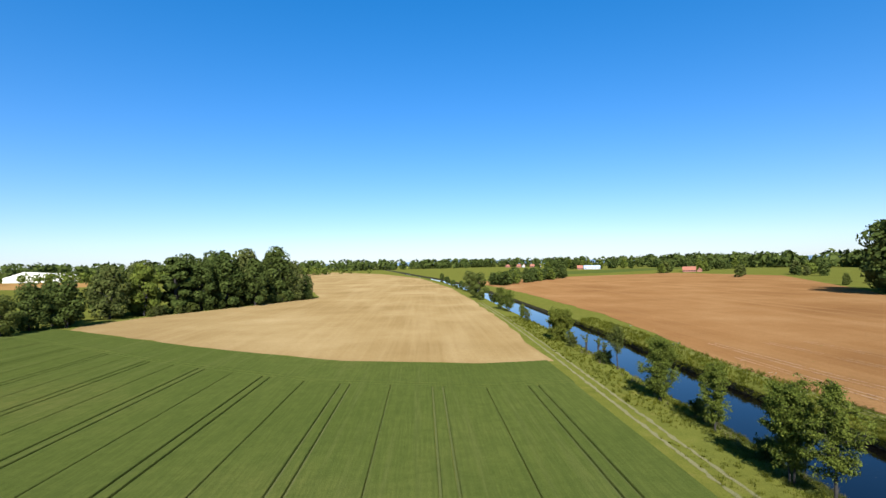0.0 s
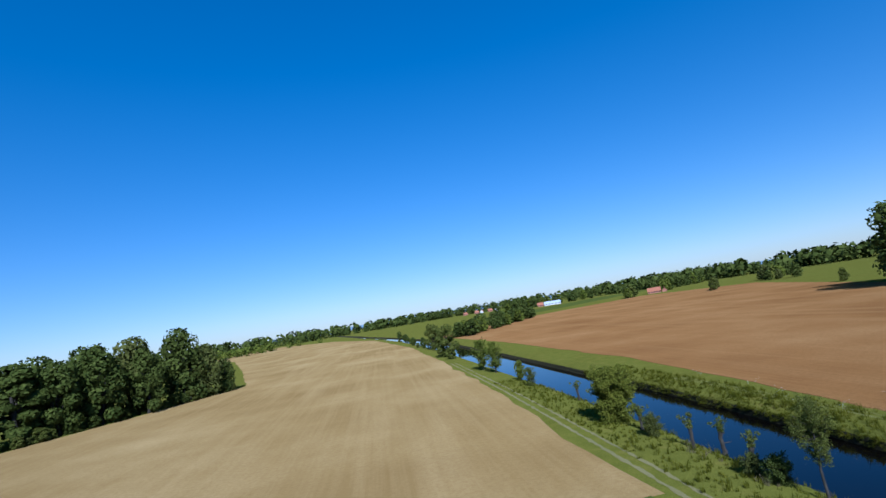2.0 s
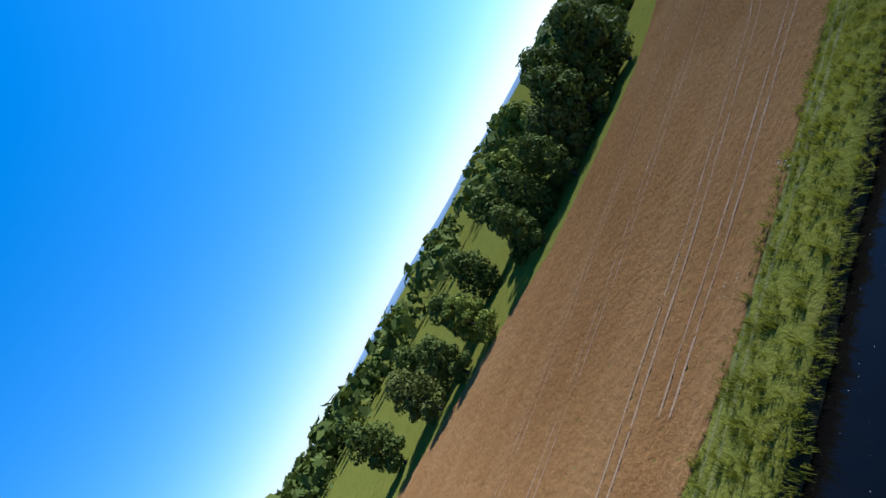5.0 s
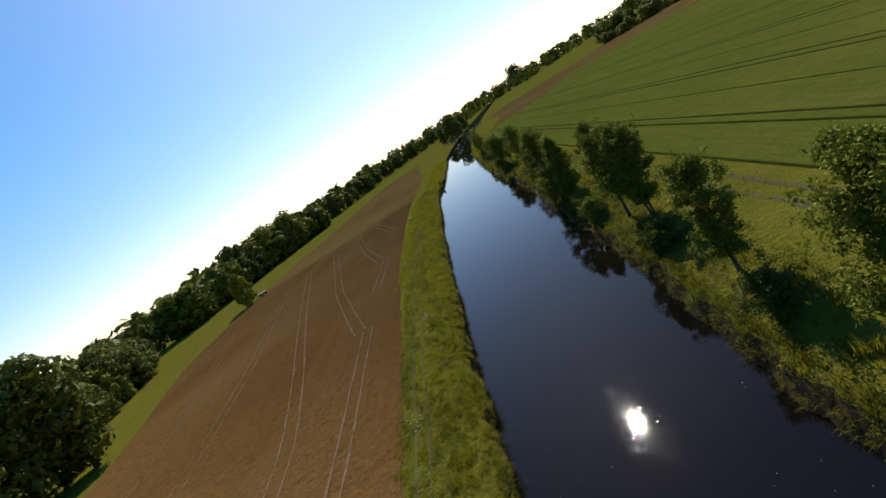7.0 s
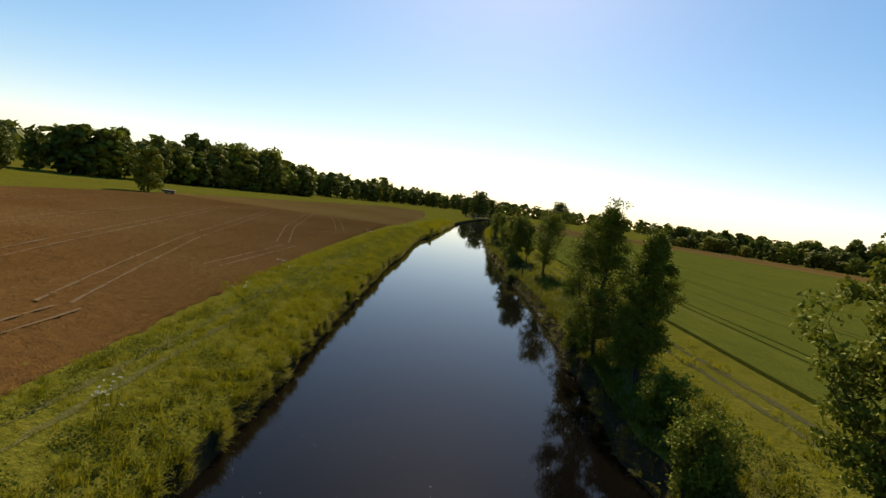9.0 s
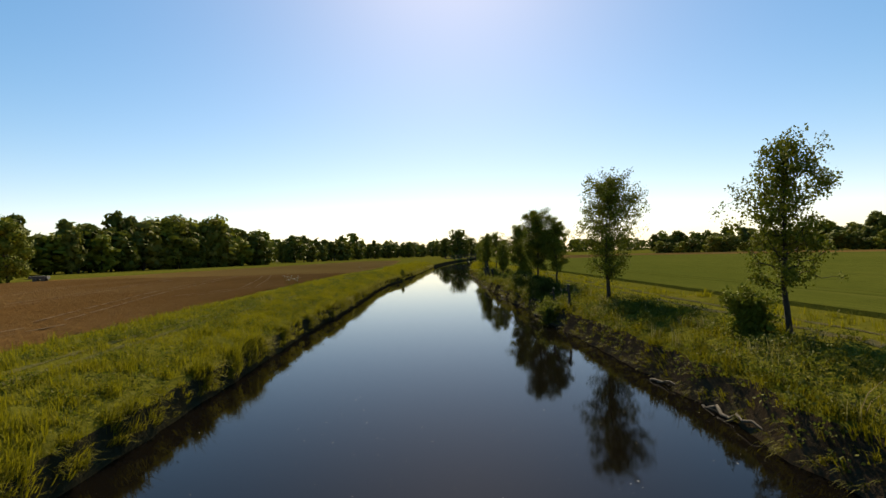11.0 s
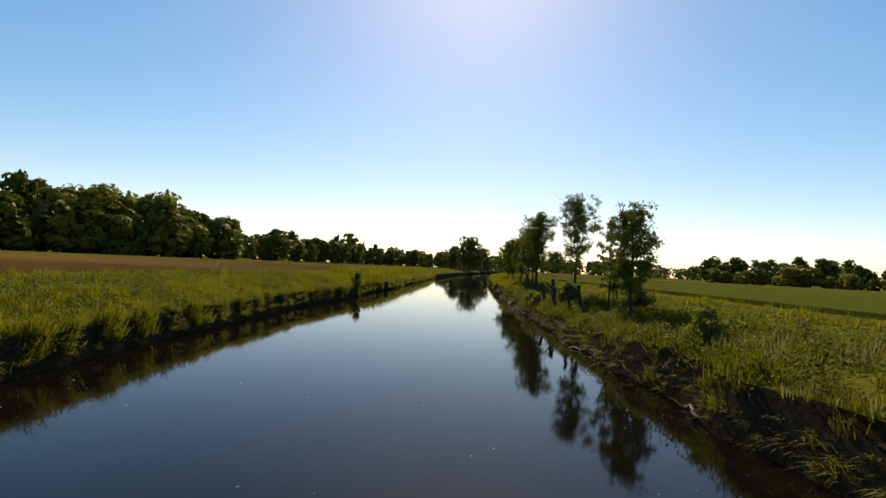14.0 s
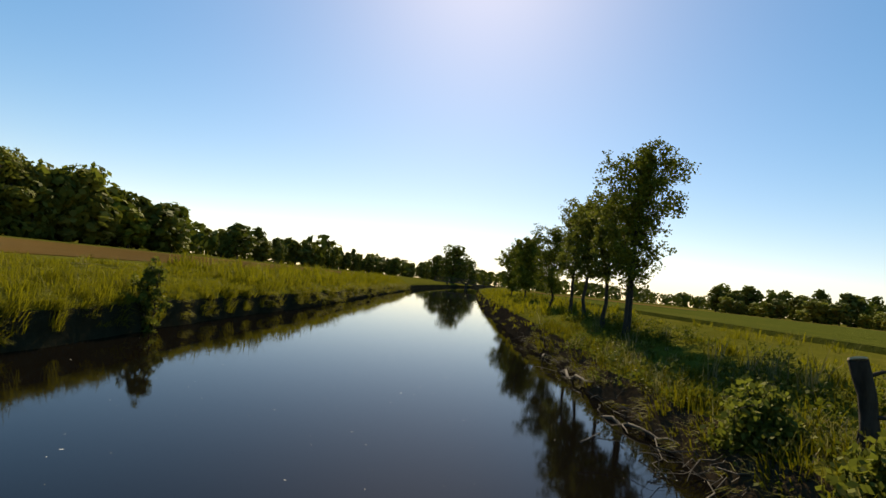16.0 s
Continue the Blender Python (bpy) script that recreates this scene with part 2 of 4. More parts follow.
def tubes(lines, sides=6):
    """Verts and quads of tubes along lines of (points, radii)."""
    V, F, base = [], [], 0
    ang = np.arange(sides) * 2 * np.pi / sides
    for pts, rad in lines:
        pts, rad = np.asarray(pts, float), np.asarray(rad, float)
        d = np.gradient(pts, axis=0)
        d /= np.linalg.norm(d, axis=1, keepdims=True) + 1e-9
        ref = np.where(np.abs(d[:, 2:3]) > 0.9, [[1.0, 0, 0]], [[0, 0, 1.0]])
        u = np.cross(d, ref)
        u /= np.linalg.norm(u, axis=1, keepdims=True) + 1e-9
        w = np.cross(d, u)
        ring = pts[:, None] + rad[:, None, None] * (np.cos(ang)[None, :, None] * u[:, None] + np.sin(ang)[None, :, None] * w[:, None])
        V.append(ring.reshape(-1, 3))
        n = len(pts)
        i, j = np.meshgrid(np.arange(n - 1), np.arange(sides), indexing="ij")
        a = base + i * sides + j
        b = base + i * sides + (j + 1) % sides
        F.append(np.stack([a, b, b + sides, a + sides], -1).reshape(-1, 4))
        base += n * sides
    return np.concatenate(V), np.concatenate(F)


def leaves(rng, centres, spread, per, size, flat=1.0, out=None):
    """Diamond leaves scattered round centres: verts and quads. out: ways in which they mostly face."""
    centres = np.repeat(np.asarray(centres, float), per, axis=0)
    spread = np.repeat(np.broadcast_to(spread, (len(centres) // per,)), per)
    n = len(centres)
    off = rng.normal(size=(n, 3))
    off /= np.linalg.norm(off, axis=1, keepdims=True)
    off *= rng.random((n, 1)) ** 0.5 * spread[:, None]
    off[:, 2] *= flat
    c = centres + off
    a = rng.normal(size=(n, 3))
    a[:, 2] -= 0.3
    a /= np.linalg.norm(a, axis=1, keepdims=True)
    b = np.cross(a, rng.normal(size=(n, 3)))
    b /= np.linalg.norm(b, axis=1, keepdims=True) + 1e-9
    if out is not None:
        n_ = out + rng.normal(size=(n, 3)) * 0.38
        n_ /= np.linalg.norm(n_, axis=1, keepdims=True)
        a = np.cross(n_, a)
        a /= np.linalg.norm(a, axis=1, keepdims=True) + 1e-9
        b = np.cross(n_, a)
    s = size * rng.uniform(0.6, 1.35, (n, 1))
    v = np.stack([c - a * s * 0.6, c + b * s * 0.42, c + a * s * 0.75, c - b * s * 0.42], 1).reshape(-1, 3)
    return v, np.arange(4 * n).reshape(-1, 4)


def curve_pts(a, b, rise, n, rng, wob=0.05):
    t = np.linspace(0, 1, n)[:, None]
    p = a + (b - a) * t
    p[:, 2] += rise * (t[:, 0] * (1 - t[:, 0])) * 4 * 0.25
    d = np.linalg.norm(b - a)
    p[1:-1] += rng.normal(size=(n - 2, 3)) * wob * d
    return p


def tree_meshes(seed, height, radius, low, trunk_r, leaf, per, size, open_=0.35, stems=1, peak=0.45, sides=6, twigs=7):
    """Trunk with limbs, and a crown of small leaves: two meshes. low: where the crown begins; peak: height share of its widest place."""
    rng = np.random.default_rng(seed)
    lines, tips, ends = [], [], []
    crown_h = height - low

    def width(s):
        if peak < 0.45 and s > peak:
            return 0.84 * radius * (max(0.0, 1 - (s - peak) / (1 - peak)) ** 0.75 * 0.92 + 0.08)
        return 0.84 * radius * (max(0.0, 1 - ((s - peak) / (1 - peak if s > peak else peak * 1.25)) ** 2) ** 0.6 * 0.9 + 0.1)

    for st in range(stems):
        az = rng.uniform(0, 6.28)
        foot = np.array([math.cos(az), math.sin(az), 0]) * (0.0 if stems == 1 else trunk_r * 1.4)
        lean = np.array([math.cos(az), math.sin(az), 0]) * height * (0.006 if stems == 1 else 0.05)
        top = foot + lean + np.array([0, 0, height * rng.uniform(0.9, 0.97)])
        tr = curve_pts(foot - np.array([0, 0, 0.3]), top, 0, 10, rng, 0.007)
        rr = trunk_r / stems ** 0.35 * np.linspace(1, 0.08, 10) ** 0.9
        rr[0] *= 1.5
        lines.append((tr, rr))
        n_limb = int((38 if height > 3.2 else 22) / stems ** 0.5 * (1.1 - 0.75 * open_))
        for i in range(n_limb):
            s = (i + rng.uniform(0.1, 0.9)) / n_limb
            z0 = low * 0.88 + (height * 0.93 - low * 0.88) * s
            k = np.clip(z0 / (top[2] + 0.3), 0, 1) * 9
            k0 = int(min(k, 8))
            base = tr[k0] + (tr[k0 + 1] - tr[k0]) * (k - k0)
            ang = i * 2.4 + rng.uniform(-0.5, 0.5) + az
            r = width(np.clip((base[2] + 0.08 * height - low) / crown_h, 0, 1)) * rng.uniform(0.6, 1.12)
            tip = base + np.array([math.cos(ang) * r, math.sin(ang) * r, r * (rng.uniform(0.0, 0.5) if peak < 0.45 else rng.uniform(0.35, 1.0))])
            tip[2] = min(tip[2], height)
            limb = curve_pts(base, tip, -0.2 * r, 6, rng, 0.05)
            r0 = max(0.010, min(rr[k0] * 0.45, 0.012 + 0.022 * r))
            lines.append((limb, np.linspace(r0, 0.006, 6)))
            tips += [limb[2], limb[3], limb[4], limb[5], (limb[4] + limb[5]) / 2]
            for j in range(int(twigs * (0.35 + 1.0 * r / radius))):
                b0 = limb[rng.integers(1, 5)]
                t2 = b0 + rng.normal(size=3) * (0.08 + 0.13 * r) + np.array([0, 0, 0.1 * r])
                lines.append((curve_pts(b0, t2, 0, 4, rng, 0.06), np.linspace(r0 * 0.4, 0.004, 4)))
                tips += [t2, (b0 + t2) / 2]
        ends += [tr[7], (tr[7] + tr[8]) / 2, tr[8], (tr[8] + tr[9]) / 2, tr[9]]
        for j in range(9):
            b0 = tr[7] + (tr[9] - tr[7]) * j / 9
            t2 = b0 + rng.normal(size=3) * 0.08 * radius * [1, 1, 0.4] + [0, 0, 0.15]
            lines.append((curve_pts(b0, t2, 0, 3, rng, 0.04), np.array([0.008, 0.006, 0.003])))
            tips += [t2, b0]
    heavy = [q for q in lines if q[1][0] > 0.03]
    V, F = tubes(heavy, sides + 2)
    V2, F2 = tubes([q for q in lines if q[1][0] <= 0.03], 3)
    trunk = from_arrays("trunk", np.concatenate([V, V2]), np.concatenate([F, F2 + len(V)]), [BARK], smooth=True)
    tips = np.array(tips)
    keep_ = rng.permutation(len(tips))[: max(20, int(len(tips) * (1 - open_ * 0.75)))]
    centres = np.concatenate([tips[keep_], ends])
    centres += rng.normal(size=centres.shape) * 0.05
    sp = (0.09 + radius * rng.uniform(0.05, 0.14, len(centres))) * (1.1 - open_ * 0.4)
    V, F = leaves(rng, centres, sp, per, size, 0.8)
    crown = from_arrays("crown", V, F, [leaf])
    return trunk, crown


def far_tree_meshes(seed, height, radius, low, leaf, cards, size, lumps=14):
    """A tree seen from far off: trunk, and a lumpy crown of leaf sprays."""
    rng = np.random.default_rng(seed)
    lines = [(np.array([[0, 0, -0.5], [0, 0, low], [0.1, 0, height * 0.6]]), np.array([0.035, 0.026, 0.012]) * height)]
    cs, rs = [], []
    for i in range(lumps):
        s = (i + 0.5) / lumps
        r = radius * (1 - abs(s - 0.38) ** 1.7 * 1.75) * rng.uniform(0.6, 1.0)
        a = i * 2.4 + rng.uniform(-0.4, 0.4)
        c = np.array([math.cos(a) * r * 0.62, math.sin(a) * r * 0.62, low + (height - low) * (0.06 + 0.85 * s)])
        cs.append(c)
        rs.append(max(0.12 * radius, radius * rng.uniform(0.26, 0.46)))
        lines.append((np.array([[0, 0, c[2] * 0.75], c * [0.6, 0.6, 0.95], c]), np.array([0.011, 0.007, 0.003]) * height))
    V, F = tubes(lines, 5)
    trunk = from_arrays("trunk", V, F, [BARK], smooth=True)
    n = cards
    k = rng.integers(0, lumps, n)
    d = rng.normal(size=(n, 3))
    d /= np.linalg.norm(d, axis=1, keepdims=True)
    c = np.array(cs)[k] + d * (np.array(rs)[k] * rng.uniform(0.72, 1.08, n))[:, None] * [1, 1, 0.85]
    V, F = leaves(rng, c, 0.001, 1, size, out=d)
    return trunk, from_arrays("crown", V, F, [leaf])


def plant(name, meshes, m, label, category="tree", group="", names=("trunk", "crown")):
    ob = new(name)
    ob.empty_display_size = 0.3
    for nm, me in zip(names, meshes):
        part(nm, me, None, ob)
    ob.matrix_world = m
    return tagged(ob, label, category, group)

# ---------------------------------------------------------------- the river and the ground
GROUND = 1.2


def drift(y):
    """How far the river has bent away from a straight line at y."""
    if y > 420:
        return drift(420) - 0.14 * (y - 420)
    if y < -230:
        return drift(-230) - 0.18 * (-230 - y)
    return -0.00022 * max(0.0, y - 100) ** 2 if y > 0 else -0.00045 * max(0.0, -y - 30) ** 2


def smooth(a, b, s):
    s = min(1.0, max(0.0, (s - a) / (b - a)))
    return s * s * (3 - 2 * s)


def wob(y, k, amp):
    return amp * (noise.noise((y * k, 3.1, 0.0)) + 0.5 * noise.noise((y * k * 2.7, 9.0, 0.0)))


EAST_SHORE = [(-140, 13.8), (-100, 13.6), (-79, 13.7), (-63, 14.4), (-53, 15.1), (-42, 15.1), (-31, 15.05), (-20, 15.2), (0, 15.0), (12, 14.65), (28, 14.1), (45, 14.25), (75, 14.9), (132, 14.3), (300, 14.7)]
WEST_SHORE = [(-140, 4.6), (-100, 4.9), (-80, 5.2), (-62, 5.1), (-44, 5.05), (-36, 4.8), (-25, 4.6), (-8, 4.25), (0, 4.6), (10, 5.0), (20, 5.1), (28, 5.7), (40, 6.0), (75, 6.4), (130, 5.4), (300, 5.6)]


def between(line, y):
    """A smooth value between the points of a line of (y, value)."""
    for (y0, a), (y1, b) in zip(line, line[1:]):
        if y < y1:
            return a + (b - a) * smooth(y0, y1, y)
    return line[-1][1]


def east_edge(y):
    return between(EAST_SHORE, y) + drift(y) + wob(y, 0.9, 0.12) + wob(y + 500, 0.12, 0.12)


def west_edge(y):
    return between(WEST_SHORE, y) + drift(y) + wob(y + 90, 0.45, 0.28) + wob(y + 13, 1.5, 0.16) + wob(y + 40, 0.11, 0.15)


def ground_profile(y):
    """Cross-section of the land at y: (x, z) from west to east."""
    w, e = west_edge(y), east_edge(y)
    k = wob(y + 7, 1.3, 0.12)
    d = 0.24 * smooth(-72, -62, y) * smooth(-42, -49, y)   # trodden hollow where the alders were cut
    west = [(w - 2400, 1.2), (w - 900, 1.2), (w - 260, 1.2), (w - 90, 1.2), (w - 30, 1.2), (w - 12, 1.2), (w - 8, 1.2), (w - 6.6, 1.2), (w - 5.0, 1.17 + k * .2),
            (w - 3.6, 1.2 + k * .4 - d * .3), (w - 2.6, 1.12 + k - d * .7), (w - 1.7, 1.0 + k - d), (w - 1.0, 0.86 + k - d), (w - 0.32, 0.70 + k * .8 - d), (w - 0.14, 0.30), (w + 0.1, -0.06)]
    bed = [(w + 1.2, -0.7), ((w + e) / 2, -1.2), (e - 1.2, -0.8), (e - 0.05, -0.08)]
    east = [(e + 0.03, 0.30), (e + 0.08, 0.60 + k * .5), (e + 0.40, 0.80 + k * .6), (e + 1.1, 0.98 + k * .5), (e + 1.9, 1.12 + k * .3), (e + 2.8, 1.18), (e + 3.7, 1.2), (e + 4.6, 1.2), (e + 6, 1.2),
            (e + 25, 1.2), (e + 70, 1.2), (e + 260, 1.2), (e + 900, 1.2), (e + 2600, 1.2)]
    deep = smooth(-300, -258, y) * smooth(640, 560, y)
    return [(x, 1.2 + (z - 1.2) * deep) for x, z in west + bed + east]


def stations():
    ys = list(np.arange(-130, 110, 0.5))
    ys += list(np.arange(110, 420, 6)) + [440, 480, 540, 620, 720, 860, 1100, 1500, 2300]
    ys += list(np.arange(-300, -130, 4)) + [-320, -360, -420, -500, -620, -800, -1100, -1600, -2300]
    return sorted(float(y) for y in ys)


def loft(name, rows, materials, pick=None, smooth_=True):
    n, k = len(rows), len(rows[0])
    V = np.array(rows).reshape(-1, 3)
    i, j = np.meshgrid(np.arange(n - 1), np.arange(k - 1), indexing="ij")
    a = i * k + j
    F = np.stack([a, a + 1, a + 1 + k, a + k], -1).reshape(-1, 4)
    slots = None if pick is None else np.array([pick(jj) for jj in j.ravel()])
    return from_arrays(name, V, F, materials, slots, smooth_)


YS = stations()
rows = [[(x, y, z) for x, z in ground_profile(y)] for y in YS]
tagged(new("ground", loft("ground", rows, [MEADOW, EARTH, MUD], lambda j: 2 if 13 <= j <= 14 else 1 if 15 <= j <= 20 else 0)), "wide flat grassland cut by a straight river", "ground", kind="structure")
rows = [[(west_edge(y) - 0.3, y, 0.0), (east_edge(y) + 0.4, y, 0.0)] for y in YS if -300 < y < 640]
tagged(new("water", loft("water", rows, [WATER])), "calm dark river water mirroring sky and trees", "water", kind="structure")


def sheet(name, outline, z, material, label, category="field", thick=0.0, edge_noise=0.0, seed=0):
    """A flat piece of land with an outline, with sides where it stands above its surroundings."""
    rng = np.random.default_rng(seed)
    pts = []
    for (x0, y0), (x1, y1) in zip(outline, outline[1:] + outline[:1]):
        n = max(1, min(60, int(math.hypot(x1 - x0, y1 - y0) / 4))) if edge_noise else 1
        for i in range(n):
            s = i / n
            pts.append((x0 + (x1 - x0) * s + rng.normal() * edge_noise, y0 + (y1 - y0) * s + rng.normal() * edge_noise))
    bm = bmesh.new()
    top = [bm.verts.new((x, y, z)) for x, y in pts]
    f = bm.faces.new(top)
    if f.normal.z < 0 or f.calc_area() and (f.normal_update() or f.normal.z < 0):
        f.normal_flip()
    if thick:
        low = [bm.verts.new((x, y, z - thick)) for x, y in pts]
        for i in range(len(pts)):
            j = (i + 1) % len(pts)
            bm.faces.new((top[i], top[j], low[j], low[i]))
    bmesh.ops.triangulate(bm, faces=[f])
    bmesh.ops.recalc_face_normals(bm, faces=bm.faces)
    ob = new(name, mesh_of(name, bm, material))
    return tagged(ob, label, category, kind="structure")


EAST_W = [(-61, 20.3), (-42, 20.5), (-34, 20.5), (-13, 20.0), (-4, 19.6), (5, 19.0), (10, 18.6), (17, 18.1), (28, 17.5), (40, 17.2), (48, 17.4), (60, 18.6)]
EAST_E = [(-61, 58.5), (-50, 60.0), (-35, 60.3), (-28, 59.5), (-10, 54.0), (3, 50.6), (14, 50.0), (31, 51.6), (37, 56.0), (60, 70.0)]


def furrows():
    """The ploughed land near the river: clods and shallow furrows as real relief."""
    rng_ = np.random.default_rng(5)
    ys = np.arange(-61, 60.01, 0.22)
    n = 170
    u = np.linspace(0, 1, n) ** 1.35
    w = np.interp(ys, [p[0] for p in EAST_W], [p[1] for p in EAST_W]) + np.array([wob(y, 0.7, 0.25) for y in ys])
    e = np.interp(ys, [p[0] for p in EAST_E], [p[1] for p in EAST_E])
    x = w[:, None] + (e - w)[:, None] * u[None]
    y = np.repeat(ys[:, None], n, 1) - 0.06 * np.clip(x - 18.9, 0, 60) * np.clip((-30 - ys) / 31, 0, 1)[:, None]
    z = GROUND + 0.06 + rng_.normal(size=x.shape) * 0.03 + 0.008 * np.sin(x * 9.0)
    z -= 0.05 * np.clip((ys - 57.5) / 2.0, 0, 1)[:, None]
    z[:, 0] = GROUND - 0.05
    z[:, -1] = GROUND - 0.05
    z[0], z[-1] = GROUND - 0.05, GROUND + 0.02
    return [[tuple(p) for p in row] for row in np.stack([x, y, z], -1)]


tagged(new("field_east", loft("field_east", furrows(), [SOIL_EAST])), "bare red-brown ploughed field with pale wheel tracks", "field", kind="structure")
sheet("field_north_east", [(18.5, 57.6), (68.6, 57.6), (89, 90), (132, 158), (208, 305), (192, 410), (82, 357), (12, 295), (21, 178), (22.5, 101)],
      GROUND + 0.03, SOIL_EAST, "bare red-brown ploughed field running north", thick=0.06, edge_noise=0.22, seed=1)
sheet("field_south_east", [(20.1, -61.4), (42, -62.2), (58, -63.3), (60, -64), (52, -110), (38.5, -189), (22, -190), (14.5 + 3.5, -104)],
      GROUND + 0.03, SOIL_PALE, "pale brown harrowed field beyond the ploughed one", thick=0.06, edge_noise=0.25, seed=2)
sheet("field_north_west", [(-1.6, 51.5), (-0.8, 78), (-1.0, 143), (-3.8, 230), (-19, 388), (-60, 560), (-150, 760), (-190, 600), (-120, 420), (-75, 260), (-53, 176),
                           (-69, 139), (-81, 117), (-86, 99), (-84, 93), (-61, 76.5), (-50, 68.3), (-34, 58.6), (-26.5, 54.4), (-10, 50.6)],
      GROUND + 0.03, SOIL_WEST, "dry tan harrowed field", thick=0.06, edge_noise=0.25, seed=3)
sheet("field_south_west", [(-7, -121), (-18, -169), (-16.5, -213), (-30, -230), (-70, -206), (-94, -168), (-124, -84), (-103, -70), (-66, -115), (-45, -153), (-30, -127)],
      GROUND + 0.03, SOIL_PALE, "narrow strip of bare brown field", thick=0.06, edge_noise=0.3, seed=4)

# young wheat, in strips between the wheel tracks
CROP_TOP = GROUND + 0.18
NORTH = [(-140, 120), (-84, 92.2), (-61, 75.8), (-50, 67.7), (-34, 58.0), (-26.5, 53.8), (-10, 49.9), (-1.9, 50.9)]
SOUTH = [(-140, -45), (-101, -67), (-65, -112), (-44, -150), (-30, -124), (-7, -118)]


def along(line, x):
    return float(np.interp(x, [p[0] for p in line], [p[1] for p in line]))


def crop_strip(x0, x1, y0, y1, n, name="wheat_strip"):
    """A block of standing crop between two wheel tracks."""
    a, b = [], []
    for i in range(n + 1):
        s = i / n
        ya, yb = y0(x0) + (y1(x0) - y0(x0)) * s, y0(x1) + (y1(x1) - y0(x1)) * s
        a.append((x0 + wob(ya + x0 * 3, 0.5, 0.03), ya))
        b.append((x1 + wob(yb + x1 * 3, 0.5, 0.03), yb))
    V, F = [], []
    for (xa, ya), (xb, yb) in zip(a, b):
        V += [(xa, ya, GROUND - 0.02), (xa + 0.04, ya, CROP_TOP - 0.03), (xa + 0.12, ya, CROP_TOP), (xb - 0.12, yb, CROP_TOP), (xb - 0.04, yb, CROP_TOP - 0.03), (xb, yb, GROUND - 0.02)]
    for i in range(n):
        for j in range(5):
            F.append((i * 6 + j, i * 6 + j + 1, i * 6 + 7 + j, i * 6 + 6 + j))
    for i in (0, n):
        F.append((i * 6, i * 6 + 1, i * 6 + 4, i * 6 + 5))
    return from_arrays(name, V, F, [CROP])


wheat = new("wheat_field")
tagged(wheat, "dense young green wheat with dark paired wheel tracks", "crop field", kind="structure")
pairs = [-6.2 - 8.85 * i for i in range(15)]
cuts = [-2.1]
for x in pairs:
    cuts += [x + 0.55, x + 0.41, x - 0.41, x - 0.55, x - 4.38, x - 4.425]
cuts += [-140]
head = lambda x: along(NORTH, x) - 11.5
for i in range(0, len(cuts) - 1, 2):
    part("wheat_strip", crop_strip(cuts[i + 1], cuts[i], lambda x: along(SOUTH, x), head, 60), None, wheat)
tracks_x = [(cuts[i], cuts[i + 1]) for i in range(1, len(cuts) - 1, 2)]
for near, far in ((-11.36, -10.56), (-10.42, -0.25)):
    part("wheat_headland", loft("wheat_headland", [[(x, along(NORTH, x) + near, GROUND), (x, along(NORTH, x) + near + 0.08, CROP_TOP + 0.006), (x, along(NORTH, x) + (near + far) / 2, CROP_TOP + 0.006),
                                                    (x, along(NORTH, x) + far - 0.12 + wob(x, 0.8, 0.1), CROP_TOP), (x, along(NORTH, x) + far + wob(x, 0.8, 0.1) * (far > -1), GROUND)]
                                                   for x in np.arange(-140, -1.5, 1.5)], [CROP], None, False), None, wheat)
part("wheel_track", loft("wheel_track", [[(x, along(NORTH, x) - 11.6, GROUND + 0.01), (x, along(NORTH, x) - 10.3, GROUND + 0.01)] for x in np.arange(-140, -1.5, 3.0)], [TRAMLINE]), None, wheat)
for x0, x1 in tracks_x:
    V = [(x1, along(SOUTH, x1), GROUND + 0.012), (x0, along(SOUTH, x0), GROUND + 0.012), (x0, head(x0), GROUND + 0.012), (x1, head(x1), GROUND + 0.012)]
    part("wheel_track", from_arrays("wheel_track", V, [(0, 1, 2, 3)], [TRAMLINE]), None, wheat)


def land(x, y):
    """Height of the ground beside the river."""
    prof = ground_profile(y)
    return float(np.interp(x, [p[0] for p in prof], [p[1] for p in prof]))


def ribbon(name, pts, width, z, material, label, category="wheel track", fray=0.06, seed=0):
    """A thin strip along a line of points."""
    rng = np.random.default_rng(seed)
    P = []
    for (x0, y0), (x1, y1) in zip(pts, pts[1:]):
        n = max(2, int(math.hypot(x1 - x0, y1 - y0) / (0.5 if z is None else 1.2)))
        P += [(x0 + (x1 - x0) * i / n, y0 + (y1 - y0) * i / n) for i in range(n)]
    P.append(pts[-1])
    P = np.array(P)
    for _ in range(3):
        P[1:-1] = (P[:-2] + 2 * P[1:-1] + P[2:]) / 4
    d = np.gradient(P, axis=0)
    d /= np.linalg.norm(d, axis=1, keepdims=True)
    nrm = np.stack([-d[:, 1], d[:, 0]], 1)
    wl, wr = (width / 2 + rng.normal(size=(2, len(P), 1)) * fray)
    def at(q):
        return (q[0], q[1], land(q[0], q[1]) + 0.012 if z is None else z)

    rows = [[at(p - n_ * a), at(p), at(p + n_ * b)] for p, n_, a, b in zip(P, nrm, wl, wr)]
    ob = new(name, loft(name, rows, [material]))
    return tagged(ob, label, category, kind="structure")


def track_pair(pts, z=GROUND + 0.088, gap=0.95, width=0.12, seed=0):
    P = np.array(pts, float)
    d = np.gradient(P, axis=0)
    d /= np.linalg.norm(d, axis=1, keepdims=True)
    nrm = np.stack([-d[:, 1], d[:, 0]], 1)
    for s in (-1, 1):
        ribbon("wheel_track", [tuple(p) for p in P + nrm * gap / 2 * s], width, z, TRACK, "pale tractor wheel line pressed into the ploughed soil", fray=0.025, seed=seed)


